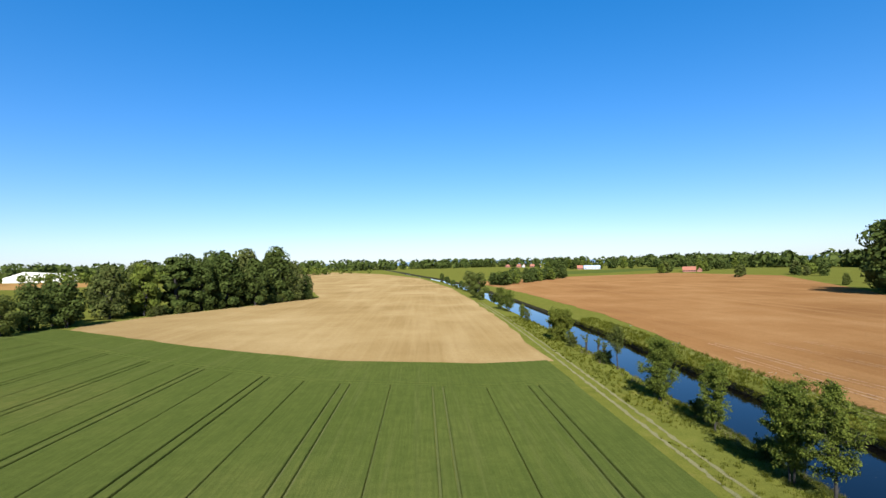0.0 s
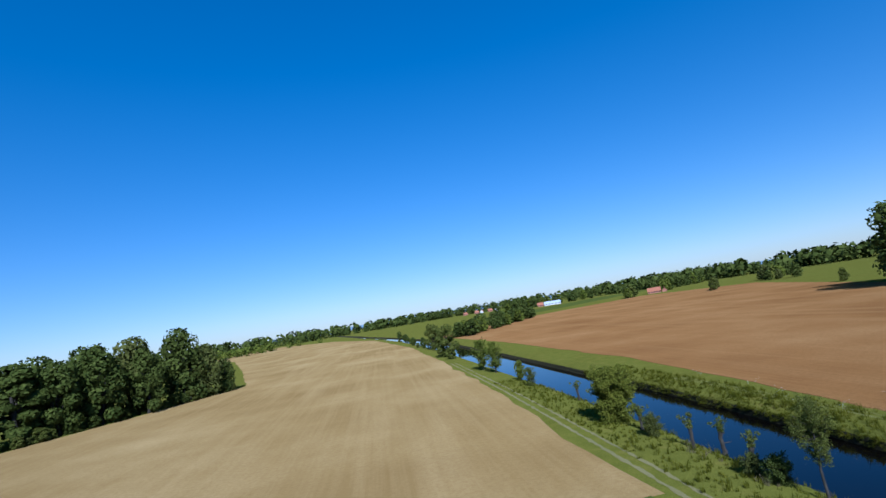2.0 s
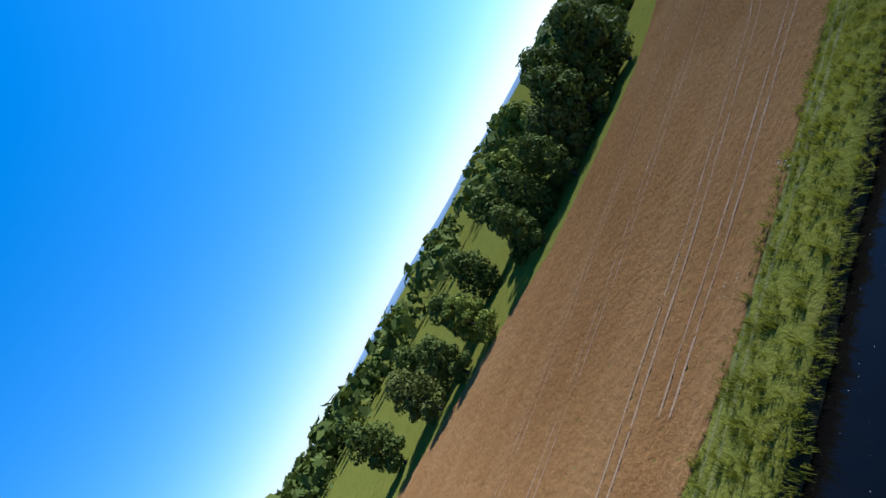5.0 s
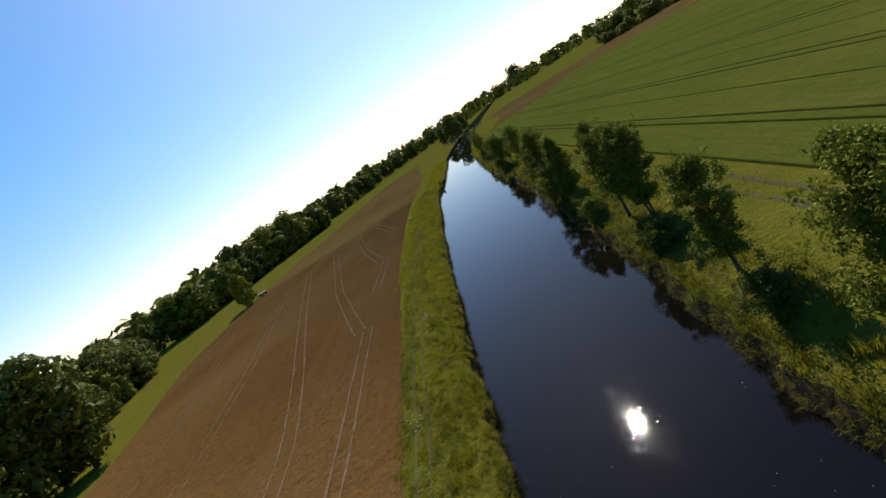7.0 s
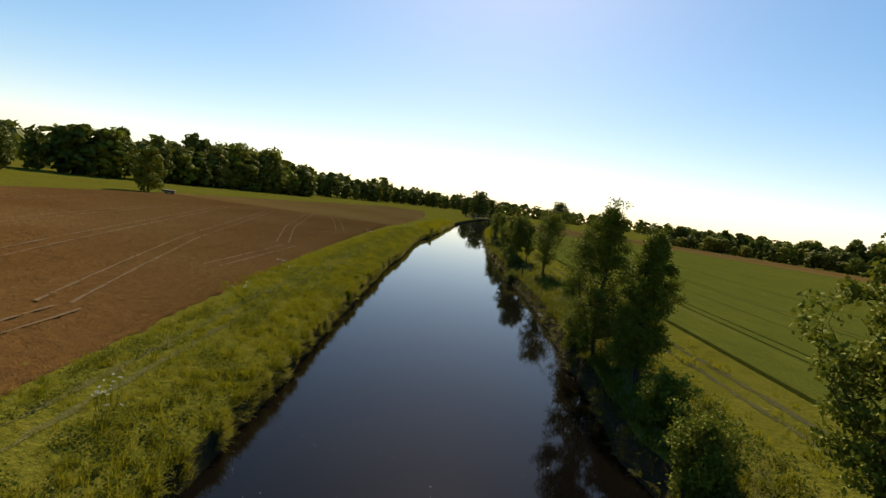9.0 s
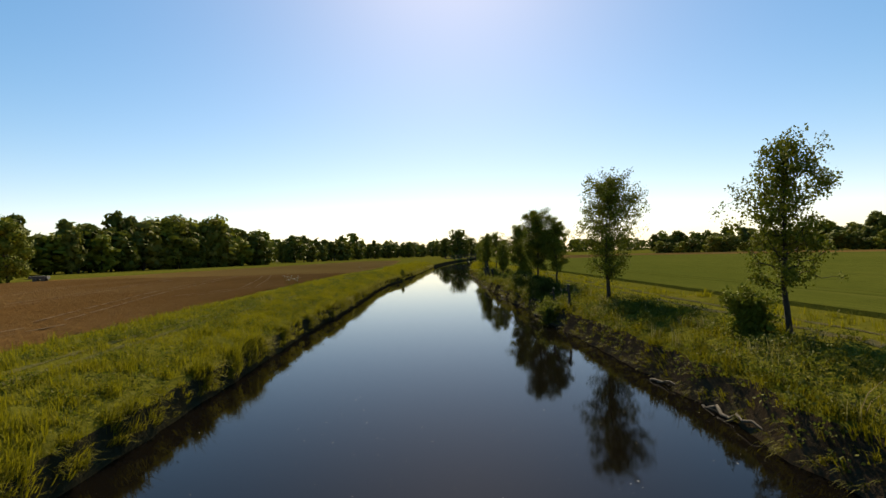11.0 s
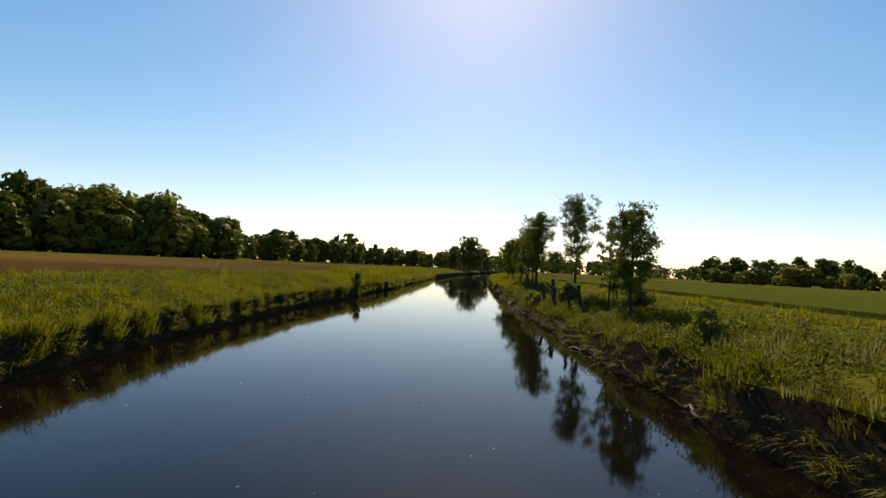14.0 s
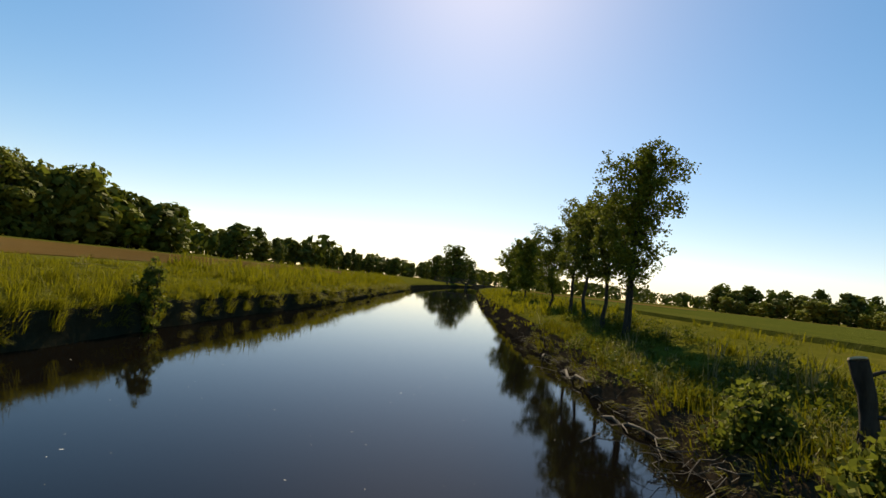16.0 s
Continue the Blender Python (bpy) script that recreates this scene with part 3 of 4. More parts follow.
track_pair([(37.5, -54), (28, -12), (24.1, 1.2), (22.4, 6.7)], seed=1)
track_pair([(21.7, 7), (21.3, 14.4), (20.9, 22), (20.4, 38), (20.4, 50)], gap=0.8, seed=2)
track_pair([(43, -52), (32, -8), (27.5, 8.5), (25, 19), (23.4, 40), (23.0, 60)], seed=3)
track_pair([(46, -46), (36.9, -4.4), (34.7, 11), (31.5, 40), (30.5, 60)], width=0.09, seed=4)
track_pair([(55, -44), (45, -8), (41, 14), (37, 40), (36, 60)], width=0.08, seed=9)
track_pair([(33, -59), (27.4, -32), (23.2, -17.2)], gap=0.9, seed=5)
track_pair([(22.2, -16), (22.2, -8), (22.2, -3.5)], gap=0.8, seed=6)
track_pair([(29.4, -60), (25.8, -47.6), (23.0, -36.2)], gap=0.9, seed=7)
track_pair([(22.3, -35.5), (24.0, -28)], gap=0.9, seed=8)
DRY = soil_material("dry_trodden_grass", (0.0896, 0.0896, 0.021), (0.126, 0.117, 0.033), (0.18, 0.156, 0.06), 0.0, 2.0, 0.5)
for u in (2.35, 2.9):
    ribbon("track", [(east_edge(y) + u, y) for y in range(-80, 81, 4)], 0.17, None, DRY, "faint trodden line in the bank grass", "grass track", 0.04, int(u * 10))
ribbon("track", [(-0.2, 140), (0.2, 92), (-0.3, 56), (-0.6, 43), (-0.9, 28), (-1.0, 13), (-0.2, 0), (0.0, -20), (-0.6, -60)], 0.3, None, SAND, "sandy wheel rut of a grassy farm track", "farm track", 0.05, 1)
ribbon("track", [(0.7, 140), (1.15, 92), (0.65, 56), (0.35, 43), (0.05, 28), (-0.05, 13), (0.75, 0), (0.95, -20), (0.35, -60)], 0.26, None, SAND, "sandy wheel rut of a grassy farm track", "farm track", 0.05, 2)

# ---------------------------------------------------------------- trees along the river


def upright(x, y, z, turn=0.0, s=1.0):
    return Matrix.Translation((x, y, z)) @ Matrix.Rotation(turn, 4, "Z") @ Matrix.Scale(s, 4)


BANK = 1.05
ALDER = "young alder with a loose green crown on the grassy river bank"
bank_trees = [
    # x, y, top, radius, crown begin, stems, openness, leaf, seed, peak, label
    (3.3, 14.8, 7.4, 1.75, 1.9, 1, 0.2, LEAF, 11, 0.42, "tall young alder with a slender trunk and pointed green crown"),
    (2.9, 17.2, 6.6, 1.6, 1.4, 2, 0.1, LEAF, 12, 0.5, "dense round alder with forked trunks beside the river"),
    (3.7, 25.8, 5.9, 1.15, 0.9, 1, 0.25, LEAF, 13, 0.5, "slender alder with a narrow ragged crown"),
    (3.5, 33.6, 6.6, 1.75, 0.9, 2, 0.1, LEAF, 14, 0.5, "broad leafy alder with several low stems on the bank"),
    (4.9, 46.8, 6.0, 1.2, 2.2, 1, 0.4, LEAF_PALE, 15, 0.5, "thin young alder with a light open crown"),
    (3.8, 66.8, 5.7, 2.1, 0.1, 3, 0.0, LEAF_WILLOW, 16, 0.45, "round bushy willow leafy down to the grass"),
    (4.6, 99.0, 4.0, 1.0, 0.6, 1, 0.3, LEAF, 17, 0.5, ALDER),
    (3.9, 112.5, 6.5, 1.7, 1.0, 1, 0.1, LEAF, 18, 0.5, "round-headed alder on the far bank stretch"),
    (2.8, 118.0, 6.7, 1.9, 1.0, 1, 0.1, LEAF, 19, 0.5, "round-headed alder on the far bank stretch"),
    (4.0, 1.8, 7.35, 1.95, 0.6, 1, 0.05, LEAF, 21, 0.33, "tall conical alder standing close to the water"),
    (3.5, 5.4, 6.5, 1.25, 0.9, 1, 0.05, LEAF, 22, 0.42, "narrow alder close to a taller one"),
    (1.6, -10.8, 5.95, 1.35, 1.6, 1, 0.3, LEAF, 23, 0.5, "small alder with a bare slim trunk and open crown"),
    (2.3, -21.4, 6.65, 1.75, 1.4, 2, 0.1, LEAF, 24, 0.55, "leafy alder with upright branches on the bank"),
    (2.5, -29.4, 5.5, 1.05, 1.5, 1, 0.4, LEAF, 26, 0.6, "sparse alder with a thin crooked stem showing sky"),
    (3.35, -30.7, 5.95, 1.35, 1.6, 1, 0.05, LEAF, 27, 0.6, "dark dense alder leaning over the water"),
    (3.1, -36.8, 5.35, 1.25, 0.7, 3, 0.3, LEAF, 29, 0.45, "many-stemmed alder with upright whippy shoots"),
    (3.1, -48.7, 4.35, 0.85, 0.85, 1, 0.4, LEAF, 30, 0.5, "dark narrow alder on the bank"),
    (3.1, -50.7, 4.2, 0.7, 1.1, 1, 0.9, LEAF_PALE, 31, 0.6, "sparse young alder with few leaves"),
    (2.6, -51.6, 2.9, 0.6, 0.8, 2, 0.85, LEAF_PALE, 25, 0.6, "short leafy alder regrowing beside a taller one"),
    (2.75, -56.0, 5.6, 1.1, 1.9, 2, 0.6, LEAF, 32, 0.72, "tall thin alder with a tuft of leaves above bare stems"),
    (2.85, -66.0, 5.95, 1.2, 1.6, 2, 0.3, LEAF, 33, 0.6, "tall alder with bare stems under a feathery crown"),
    (2.7, -67.8, 5.0, 0.85, 1.8, 1, 0.4, LEAF_PALE, 34, 0.6, ALDER),
    (2.6, -70.2, 5.3, 0.9, 1.8, 1, 0.4, LEAF_PALE, 35, 0.55, ALDER),
    (2.4, -72.4, 5.4, 0.95, 1.8, 1, 0.4, LEAF_PALE, 36, 0.55, ALDER),
    (2.2, -76.4, 4.9, 1.1, 1.2, 1, 0.25, LEAF, 37, 0.55, ALDER),
    (1.5, -86.0, 5.2, 1.4, 1.0, 1, 0.15, LEAF, 38, 0.5, ALDER),
    (0.7, -96.0, 5.4, 1.6, 0.8, 1, 0.1, LEAF, 39, 0.5, ALDER),
]
for x, y, top, rad, low, stems, open_, leaf, seed, peak, label in bank_trees:
    h = top - BANK
    per, size = (40, 0.11) if seed == 16 else (26, 0.08) if seed in (11, 12, 13, 14) else (56, 0.058) if seed in (21, 22) else (12, 0.12) if y > 80 or y < -80 else (56, 0.045) if seed in (26, 27, 29) else (28, 0.054) if y > -60 else (22, 0.060)
    me = tree_meshes(seed, h, rad, low, (0.03 + 0.0095 * h) * (0.62 if open_ > 0.55 else 1.0), leaf, per, size, open_, stems, peak)
    plant("tree", me, upright(x, y, BANK - 0.05, seed * 1.3), label, "tree", "alders along the river bank")

# ---------------------------------------------------------------- woods and far trees
SORTS = [(LEAF_DARK, 0.05, 16, 0.40), (LEAF_DARK, 0.02, 20, 0.42), (LEAF, 0.06, 15, 0.38), (LEAF_OLIVE, 0.04, 18, 0.40), (LEAF_DARK, 0.08, 13, 0.24), (LEAF_PALE, 0.0, 12, 0.42), (LEAF_OLIVE, 0.14, 14, 0.22), (LEAF_OLIVE, 0.06, 16, 0.36)]
KINDS = [far_tree_meshes(200 + i, 1.0, r, low, leaf, 3600, 0.040, n) for i, (leaf, low, n, r) in enumerate(SORTS)]
COARSE = [far_tree_meshes(240 + i, 1.0, r, low, leaf, 620, 0.10, n) for i, (leaf, low, n, r) in enumerate(SORTS)]


def merged(name, places, meshes, label, category="woodland"):
    """Many far trees joined into one object. places: (matrix, kind)."""
    V, F, S, mats, base = [], [], [], [], 0
    data = {}
    for k in range(len(meshes)):
        for j in (0, 1):
            me = meshes[k][j]
            co = np.empty(len(me.vertices) * 3, np.float32)
            me.vertices.foreach_get("co", co)
            ix = np.empty(len(me.loops), np.int32)
            me.loops.foreach_get("vertex_index", ix)
            if me.materials[0] not in mats:
                mats.append(me.materials[0])
            data[k, j] = (co.reshape(-1, 3), ix.reshape(-1, 4), mats.index(me.materials[0]))
    for m, k in places:
        M = np.array(m)
        for j in (0, 1):
            co, ix, sl = data[k, j]
            V.append(co @ M[:3, :3].T + M[:3, 3])
            F.append(ix + base)
            S.append(np.full(len(ix), sl))
            base += len(co)
    tagged(new(name, from_arrays(name, np.concatenate(V), np.concatenate(F), mats, np.concatenate(S))), label, category, kind="stuff")


def wood_tree(x, y, h, kind, wide=1.0, label="broad leafy woodland tree with a dense dark crown", group="trees of the wood", turn=None, meshes=None):
    rnd = random.Random(int(x * 131 + y * 17 + h))
    m = Matrix.Translation((x, y, GROUND - 0.1)) @ Matrix.Rotation(rnd.uniform(0, 6.28) if turn is None else turn, 4, "Z") @ Matrix.Diagonal((h * wide, h * wide, h, 1))
    return plant("tree", (meshes or KINDS)[kind], m, label, "tree", group)


def wood(line, n, depth, hmin, hmax, kinds, seed, group, wide=(0.85, 1.25), label="broad leafy woodland tree with a dense dark crown", meshes=None):
    """Trees along a line, and behind it (to its left)."""
    rnd = random.Random(seed)
    places = []
    L = [math.dist(a, b) for a, b in zip(line, line[1:])]
    for i in range(n):
        s = (i + rnd.uniform(0.2, 0.8)) / n * sum(L)
        k = 0
        while k < len(L) - 1 and s > L[k]:
            s -= L[k]
            k += 1
        (x0, y0), (x1, y1) = line[k], line[k + 1]
        u = s / L[k]
        dx, dy = (x1 - x0) / L[k], (y1 - y0) / L[k]
        o = rnd.uniform(0, depth)
        x, y, h, k, w = x0 + dx * s - dy * o, y0 + dy * s + dx * o, rnd.uniform(hmin, hmax) * (0.75 + 0.25 * min(1, 0.4 + o / max(depth, 1))), rnd.choice(kinds), rnd.uniform(*wide)
        if meshes:
            places.append((Matrix.Translation((x, y, GROUND - 0.1)) @ Matrix.Rotation(rnd.uniform(0, 6.28), 4, "Z") @ Matrix.Diagonal((h * w, h * w, h, 1)), k))
        else:
            wood_tree(x, y, h, k, w, label, group)
    if places:
        merged("woodland", places, meshes, "belt of broad leafy trees at the edge of the fields")


# the copse west of the tan field
for x, y, h, k, w in [(-64, 160, 16.3, 1, 1.0), (-59.5, 164, 12, 3, 0.9), (-56.2, 169, 8, 1, 0.9), (-70, 150, 15.5, 3, 0.95), (-66, 146, 13, 0, 0.9), (-72, 139, 14.5, 0, 1.0), (-78, 146, 15, 1, 1.0),
                      (-76, 132, 13, 0, 1.0), (-80, 127, 13.5, 4, 1.5), (-82, 137, 14, 1, 1.0), (-84, 119, 12, 2, 1.0), (-88, 126, 12.5, 3, 1.0), (-88, 112, 11.5, 3, 1.0), (-93, 119, 11.5, 0, 1.0),
                      (-87.5, 97, 9.7, 0, 1.15), (-91, 92, 9.4, 1, 1.0), (-93, 101, 9.5, 0, 1.0), (-90, 84, 7.5, 5, 1.1), (-96, 87, 8, 0, 1.0), (-95, 77, 8.5, 0, 1.0), (-100, 74, 8, 3, 1.0), (-104, 80, 9, 1, 1.0), (-108, 70, 8, 0, 1.1)]:
    wood_tree(x, y, h * (1.1 if y > 105 else 1.0), k, w, "tall leafy tree in the copse beside the tan field", "trees of the copse")
wood([(-56, 171), (-83, 116)], 26, 2.0, 1.6, 3.2, [0, 5, 3], 5, "shrubs of the copse", (1.2, 1.8), "low leafy shrub at the edge of the copse")
# the wood east of the ploughed field
for x, y, h, k, w in [(55, -3, 13.5, 0, 1.0), (58, 3, 14, 1, 0.95), (55, 8, 12, 0, 0.9), (56, 13, 9.5, 3, 0.95), (55, 18, 9, 0, 0.9), (59, 22, 9.5, 1, 0.9), (56, 28, 8, 0, 0.9), (63, 9, 13, 2, 1.0), (65, -2, 11, 0, 1.0), (64, 17, 11.5, 2, 1.0),
                      (60, 40, 7.5, 2, 1.15), (64, 45, 7.5, 0, 1.1), (70, 50, 8.5, 3, 1.1), (69, 38, 8.5, 0, 1.1), (73, 46, 9, 1, 1.0), (77, 58, 9.5, 0, 1.1), (73, 30, 9, 1, 1.1), (71, 20, 10, 0, 1.1)]:
    wood_tree(x, y, h, k, w, "large dense tree at the edge of the ploughed field", "trees of the eastern wood")
wood([(60, 31), (57, -6)], 14, 2.5, 1.5, 3.5, [5, 2, 0], 6, "shrubs of the eastern wood", (1.2, 1.8), "leafy shrub in the shade of the wood")
wood([(70, -25), (78, -50), (92, -75)], 36, 14, 5, 11, [0, 2, 7, 1, 3], 7, "trees of the eastern wood", (1.0, 1.35))
wood([(90, -82), (82, -112), (72, -148), (63, -178)], 64, 10, 8.0, 13, [0, 4, 7, 2, 6, 1], 8, "trees of the southern wood", (0.75, 1.5), meshes=COARSE)
wood([(88, -128), (79, -141), (70, -152)], 14, 4, 13.2, 15.2, [5, 7, 0, 2, 5, 4], 17, "trees of the southern wood", (0.7, 1.0), meshes=COARSE)
wood_tree(60.2, -61.0, 7.6, 2, 1.0, "single round-headed field tree with a leaning trunk", "field trees")
wood_tree(79, -139, 14.6, 5, 1.15, "tall pale round-headed tree above the wood", "field trees")
wood([(66, -215), (50, -300), (30, -360), (0, -420)], 54, 14, 7, 13, [0, 6, 4, 7, 6], 9, "trees of the southern wood", (0.8, 1.6), meshes=COARSE)
wood([(226, 280), (262, 340)], 10, 20, 6, 10, [0, 1, 2, 3], 10, "trees beyond the ploughed field", (1.0, 1.3), meshes=COARSE)
for x, y, h, k, w in [(123, 138, 23, 0, 1.25), (135, 150, 23, 1, 1.2), (112, 110, 14, 2, 1.1), (120, 116, 16, 0, 1.0), (102, 92, 12.5, 3, 1.1), (152, 190, 5, 5, 1.0), (172, 292, 7.5, 5, 1.1), (180, 302, 7.5, 7, 1.2)]:
    wood_tree(x, y, h, k, w, "large dense tree beyond the ploughed field" if h > 6 else "small round bush on the meadow", "trees beyond the ploughed field")
# south-west wood beyond the wheat
wood([(-76, -210), (-98, -176), (-112, -150), (-124, -115), (-142, -70)], 84, 22, 6, 9.5, [0, 7, 3, 2, 1], 11, "trees of the south-western wood", (0.8, 1.5), meshes=COARSE)
wood([(-118, -152), (-127, -112)], 12, 9, 10.5, 13.5, [7, 5, 4, 7], 16, "trees of the south-western wood", (0.9, 1.2), meshes=COARSE)
wood([(-76, -200), (-134, -92)], 34, 3, 2.5, 6, [5, 2, 0], 12, "shrubs of the south-western wood", (1.3, 1.9), "leafy shrub at the foot of the wood", COARSE)
wood_tree(-1.0, -222, 12.5, 1, 1.35, "large dark round tree at the bend of the river", "field trees")
wood_tree(4.5, -236, 9.5, 0, 1.2, "dark tree at the bend of the river", "field trees")
wood_tree(-9, -262, 10, 1, 1.2, "dark tree at the bend of the river", "field trees")
wood_tree(-112, -590, 24, 1, 1.5, "large solitary round tree far over the fields", "field trees")
wood([(250, 470), (225, 440), (212, 438)], 9, 6, 9, 14, [0, 1, 2], 41, "farm trees", (1.0, 1.3), "leafy tree beside a farm", COARSE)
wood([(200, 440), (182, 420), (176, 400)], 8, 8, 6, 11, [0, 2, 5], 42, "farm trees", (1.0, 1.3), "leafy tree beside a farm", COARSE)
wood([(262, 668), (200, 690), (150, 660), (120, 620)], 20, 16, 9, 15, [0, 1, 2], 43, "farm trees", (1.0, 1.3), "leafy tree beside a farm", COARSE)
wood([(340, 560), (240, 480)], 18, 12, 8, 13, [0, 1, 2], 44, "farm trees", (1.0, 1.3), "leafy tree beside a farm", COARSE)
# hedge along the river to the north
wood([(-4, 400), (-3, 250), (1, 170), (0, 140)], 17, 3, 2.0, 4.5, [2, 0, 5], 13, "trees of the northern bank", (0.9, 1.3), "small tree on the far river bank", COARSE)
wood([(3, 150), (5, 225)], 2, 2, 7, 9, [5, 5, 3], 14, "trees of the northern bank", (1.0, 1.3), "pale willow on the far river bank")
wood([(22, 240), (78, 330)], 26, 8, 6, 9, [0, 2, 1], 15, "trees of the hedge", (1.1, 1.5), "rounded hedge tree beyond the ploughed field", COARSE)


def far_belt(name, line, n, depth, hmin, hmax, leaf, seed, label):
    """A belt of far woodland as one object of many lumpy crowns."""
    rng = np.random.default_rng(seed)
    line = np.array(line, float)
    L = np.r_[0, np.cumsum(np.linalg.norm(np.diff(line, axis=0), axis=1))]
    s = rng.random(n) * L[-1]
    c = np.stack([np.interp(s, L, line[:, 0]), np.interp(s, L, line[:, 1])], 1) + rng.normal(size=(n, 2)) * depth
    h = rng.uniform(hmin, hmax, n)
    per = 34
    k = np.repeat(np.arange(n), per)
    d = rng.normal(size=(n * per, 3))
    d /= np.linalg.norm(d, axis=1, keepdims=True)
    d[:, 2] = np.where(rng.random(n * per) < 0.3, -np.abs(d[:, 2]) * 0.85, np.abs(d[:, 2]))
    cen = np.c_[c, GROUND + h * 0.45][k] + d * (h[k] * rng.uniform(0.85, 1.05, n * per))[:, None] * [0.42, 0.42, 0.55]
    v, f = leaves(rng, cen, 0.001, 1, 1.0, out=d)
    ctr = np.repeat(cen, 4, axis=0)
    v = ctr + (v - ctr) * np.repeat(h[k] * 0.26, 4)[:, None]
    tagged(new(name, from_arrays(name, v, f, [leaf])), label, "woodland", kind="stuff")


far_belt("woodland", [(-900, 520), (-620, 640), (-330, 760), (-150, 900), (120, 1150), (330, 1050), (560, 820)], 760, 26, 9, 20, LEAF_DARK, 31, "distant dark green woodland along the horizon")
far_belt("woodland", [(330, 760), (380, 620), (430, 520), (470, 380), (420, 250), (330, 150), (240, 90)], 460, 22, 9, 19, LEAF_DARK, 32, "distant dark green woodland behind the farms")
far_belt("woodland", [(250, 80), (190, -10), (170, -130), (150, -260), (90, -420), (-60, -560), (-260, -620), (-500, -500)], 520, 30, 9, 15, LEAF_DARK, 33, "distant dark green woodland to the south")
far_belt("woodland", [(-500, -500), (-420, -250), (-420, 50), (-520, 320), (-700, 480)], 320, 30, 9, 15, LEAF_DARK, 34, "distant dark green woodland to the west")
far_belt("woodland", [(-360, 430), (-250, 420), (-190, 520), (-120, 640)], 130, 14, 6, 10, LEAF, 35, "lower distant trees beyond the copse")

# ---------------------------------------------------------------- bank vegetation


def bank_height(x, y):
    """Height of the ground beside the river."""
    prof = ground_profile(y)
    return float(np.interp(x, [p[0] for p in prof], [p[1] for p in prof]))


def blades(rng, foot, height, width, lean):
    """One bent three-sided blade at each foot."""
    n = len(foot)
    az = rng.uniform(0, 2 * np.pi, n)
    out = np.stack([np.cos(az), np.sin(az), np.zeros(n)], 1) * (rng.uniform(0.1, 0.7, (n, 1)) * height[:, None]) + lean
    side = np.stack([-np.sin(az), np.cos(az), np.zeros(n)], 1) * width[:, None]
    tip = foot + out + np.c_[np.zeros((n, 2)), height]
    mid = foot + out * 0.35 + np.c_[np.zeros((n, 2)), height * 0.6]
    v = np.stack([foot - side * 0.6, foot + side * 0.6, mid + side * 0.5, mid - side * 0.5, tip], 1).reshape(-1, 3)
    b = np.arange(n)[:, None] * 5
    tri = np.concatenate([b + [0, 1, 2], b + [0, 2, 3], b + [3, 2, 4]])
    return v, tri


def tufts(name, side, y0, y1, u0, u1, per_m2, count, hgt, wid, material, seed, label, over=0.0, patch=0.0, category="grass", fr=0.35):
    """Grass tufts on a bank, u metres away from the water's edge."""
    rng = np.random.default_rng(seed)
    n = int(abs(u1 - u0) * (y1 - y0) * per_m2)
    y, u = rng.uniform(y0, y1, n), rng.uniform(u0, u1, n)
    if patch:
        ok = np.array([noise.noise((a * fr, b * 0.8, seed * 1.7)) > patch - 0.5 for a, b in zip(y, u)])
        y, u = y[ok], u[ok]
    edge = np.array([east_edge(v) if side > 0 else west_edge(v) for v in y])
    x = edge + side * u
    if side > 0:
        worn = ((np.abs(u - 2.35) < 0.1) | (np.abs(u - 2.9) < 0.1)) & (rng.random(len(x)) < 0.9)
        x, y, u = x[~worn], y[~worn], u[~worn]
    z = np.array([bank_height(a, b) for a, b in zip(x, y)])
    n = len(x)
    clump = np.array([noise.noise((a * 0.9, b * 1.5, seed * 0.7)) + 0.5 * noise.noise((a * 2.3, b * 2.6, seed * 0.7)) for a, b in zip(y, u)])
    th = hgt * rng.uniform(0.6, 1.2, n) * np.clip(0.95 + 1.1 * clump, 0.35, 1.35)
    k = np.repeat(np.arange(n), count)
    foot = np.stack([x, y, z - 0.03], 1)[k] + rng.normal(size=(n * count, 3)) * [0.07, 0.07, 0.0]
    lean = np.zeros((n * count, 3))
    if over:
        near = np.clip(1 - u[k] / 0.5, 0, 1)
        lean[:, 0] = -side * over * near * rng.uniform(0.4, 1.2, n * count)
        lean[:, 2] = -0.85 * over * near
    v, f = blades(rng, foot, th[k] * rng.uniform(0.5, 1.2, n * count), wid * rng.uniform(0.6, 1.4, n * count), lean)
    tagged(new(name, from_arrays(name, v, f, [material])), label, category, kind="stuff")


def leafy(name, side, y0, y1, u0, u1, per_m2, count, hgt, size, material, seed, label, patch=0.0):
    """Low broad-leaved weeds on a bank."""
    rng = np.random.default_rng(seed)
    n = int(abs(u1 - u0) * (y1 - y0) * per_m2)
    y, u = rng.uniform(y0, y1, n), rng.uniform(u0, u1, n)
    if patch:
        ok = np.array([noise.noise((a * 0.4, b * 0.7, seed * 2.3)) > patch - 0.5 for a, b in zip(y, u)])
        y, u = y[ok], u[ok]
    x = np.array([(east_edge(v) if side > 0 else west_edge(v)) for v in y]) + side * u
    z = np.array([bank_height(a, b) for a, b in zip(x, y)])
    c = np.stack([x, y, z + hgt * rng.uniform(0.2, 0.7, len(x))], 1)
    v, f = leaves(rng, c, hgt * 0.75, count, size, 0.7)
    tagged(new(name, from_arrays(name, v, f, [material])), label, "weeds", kind="stuff")


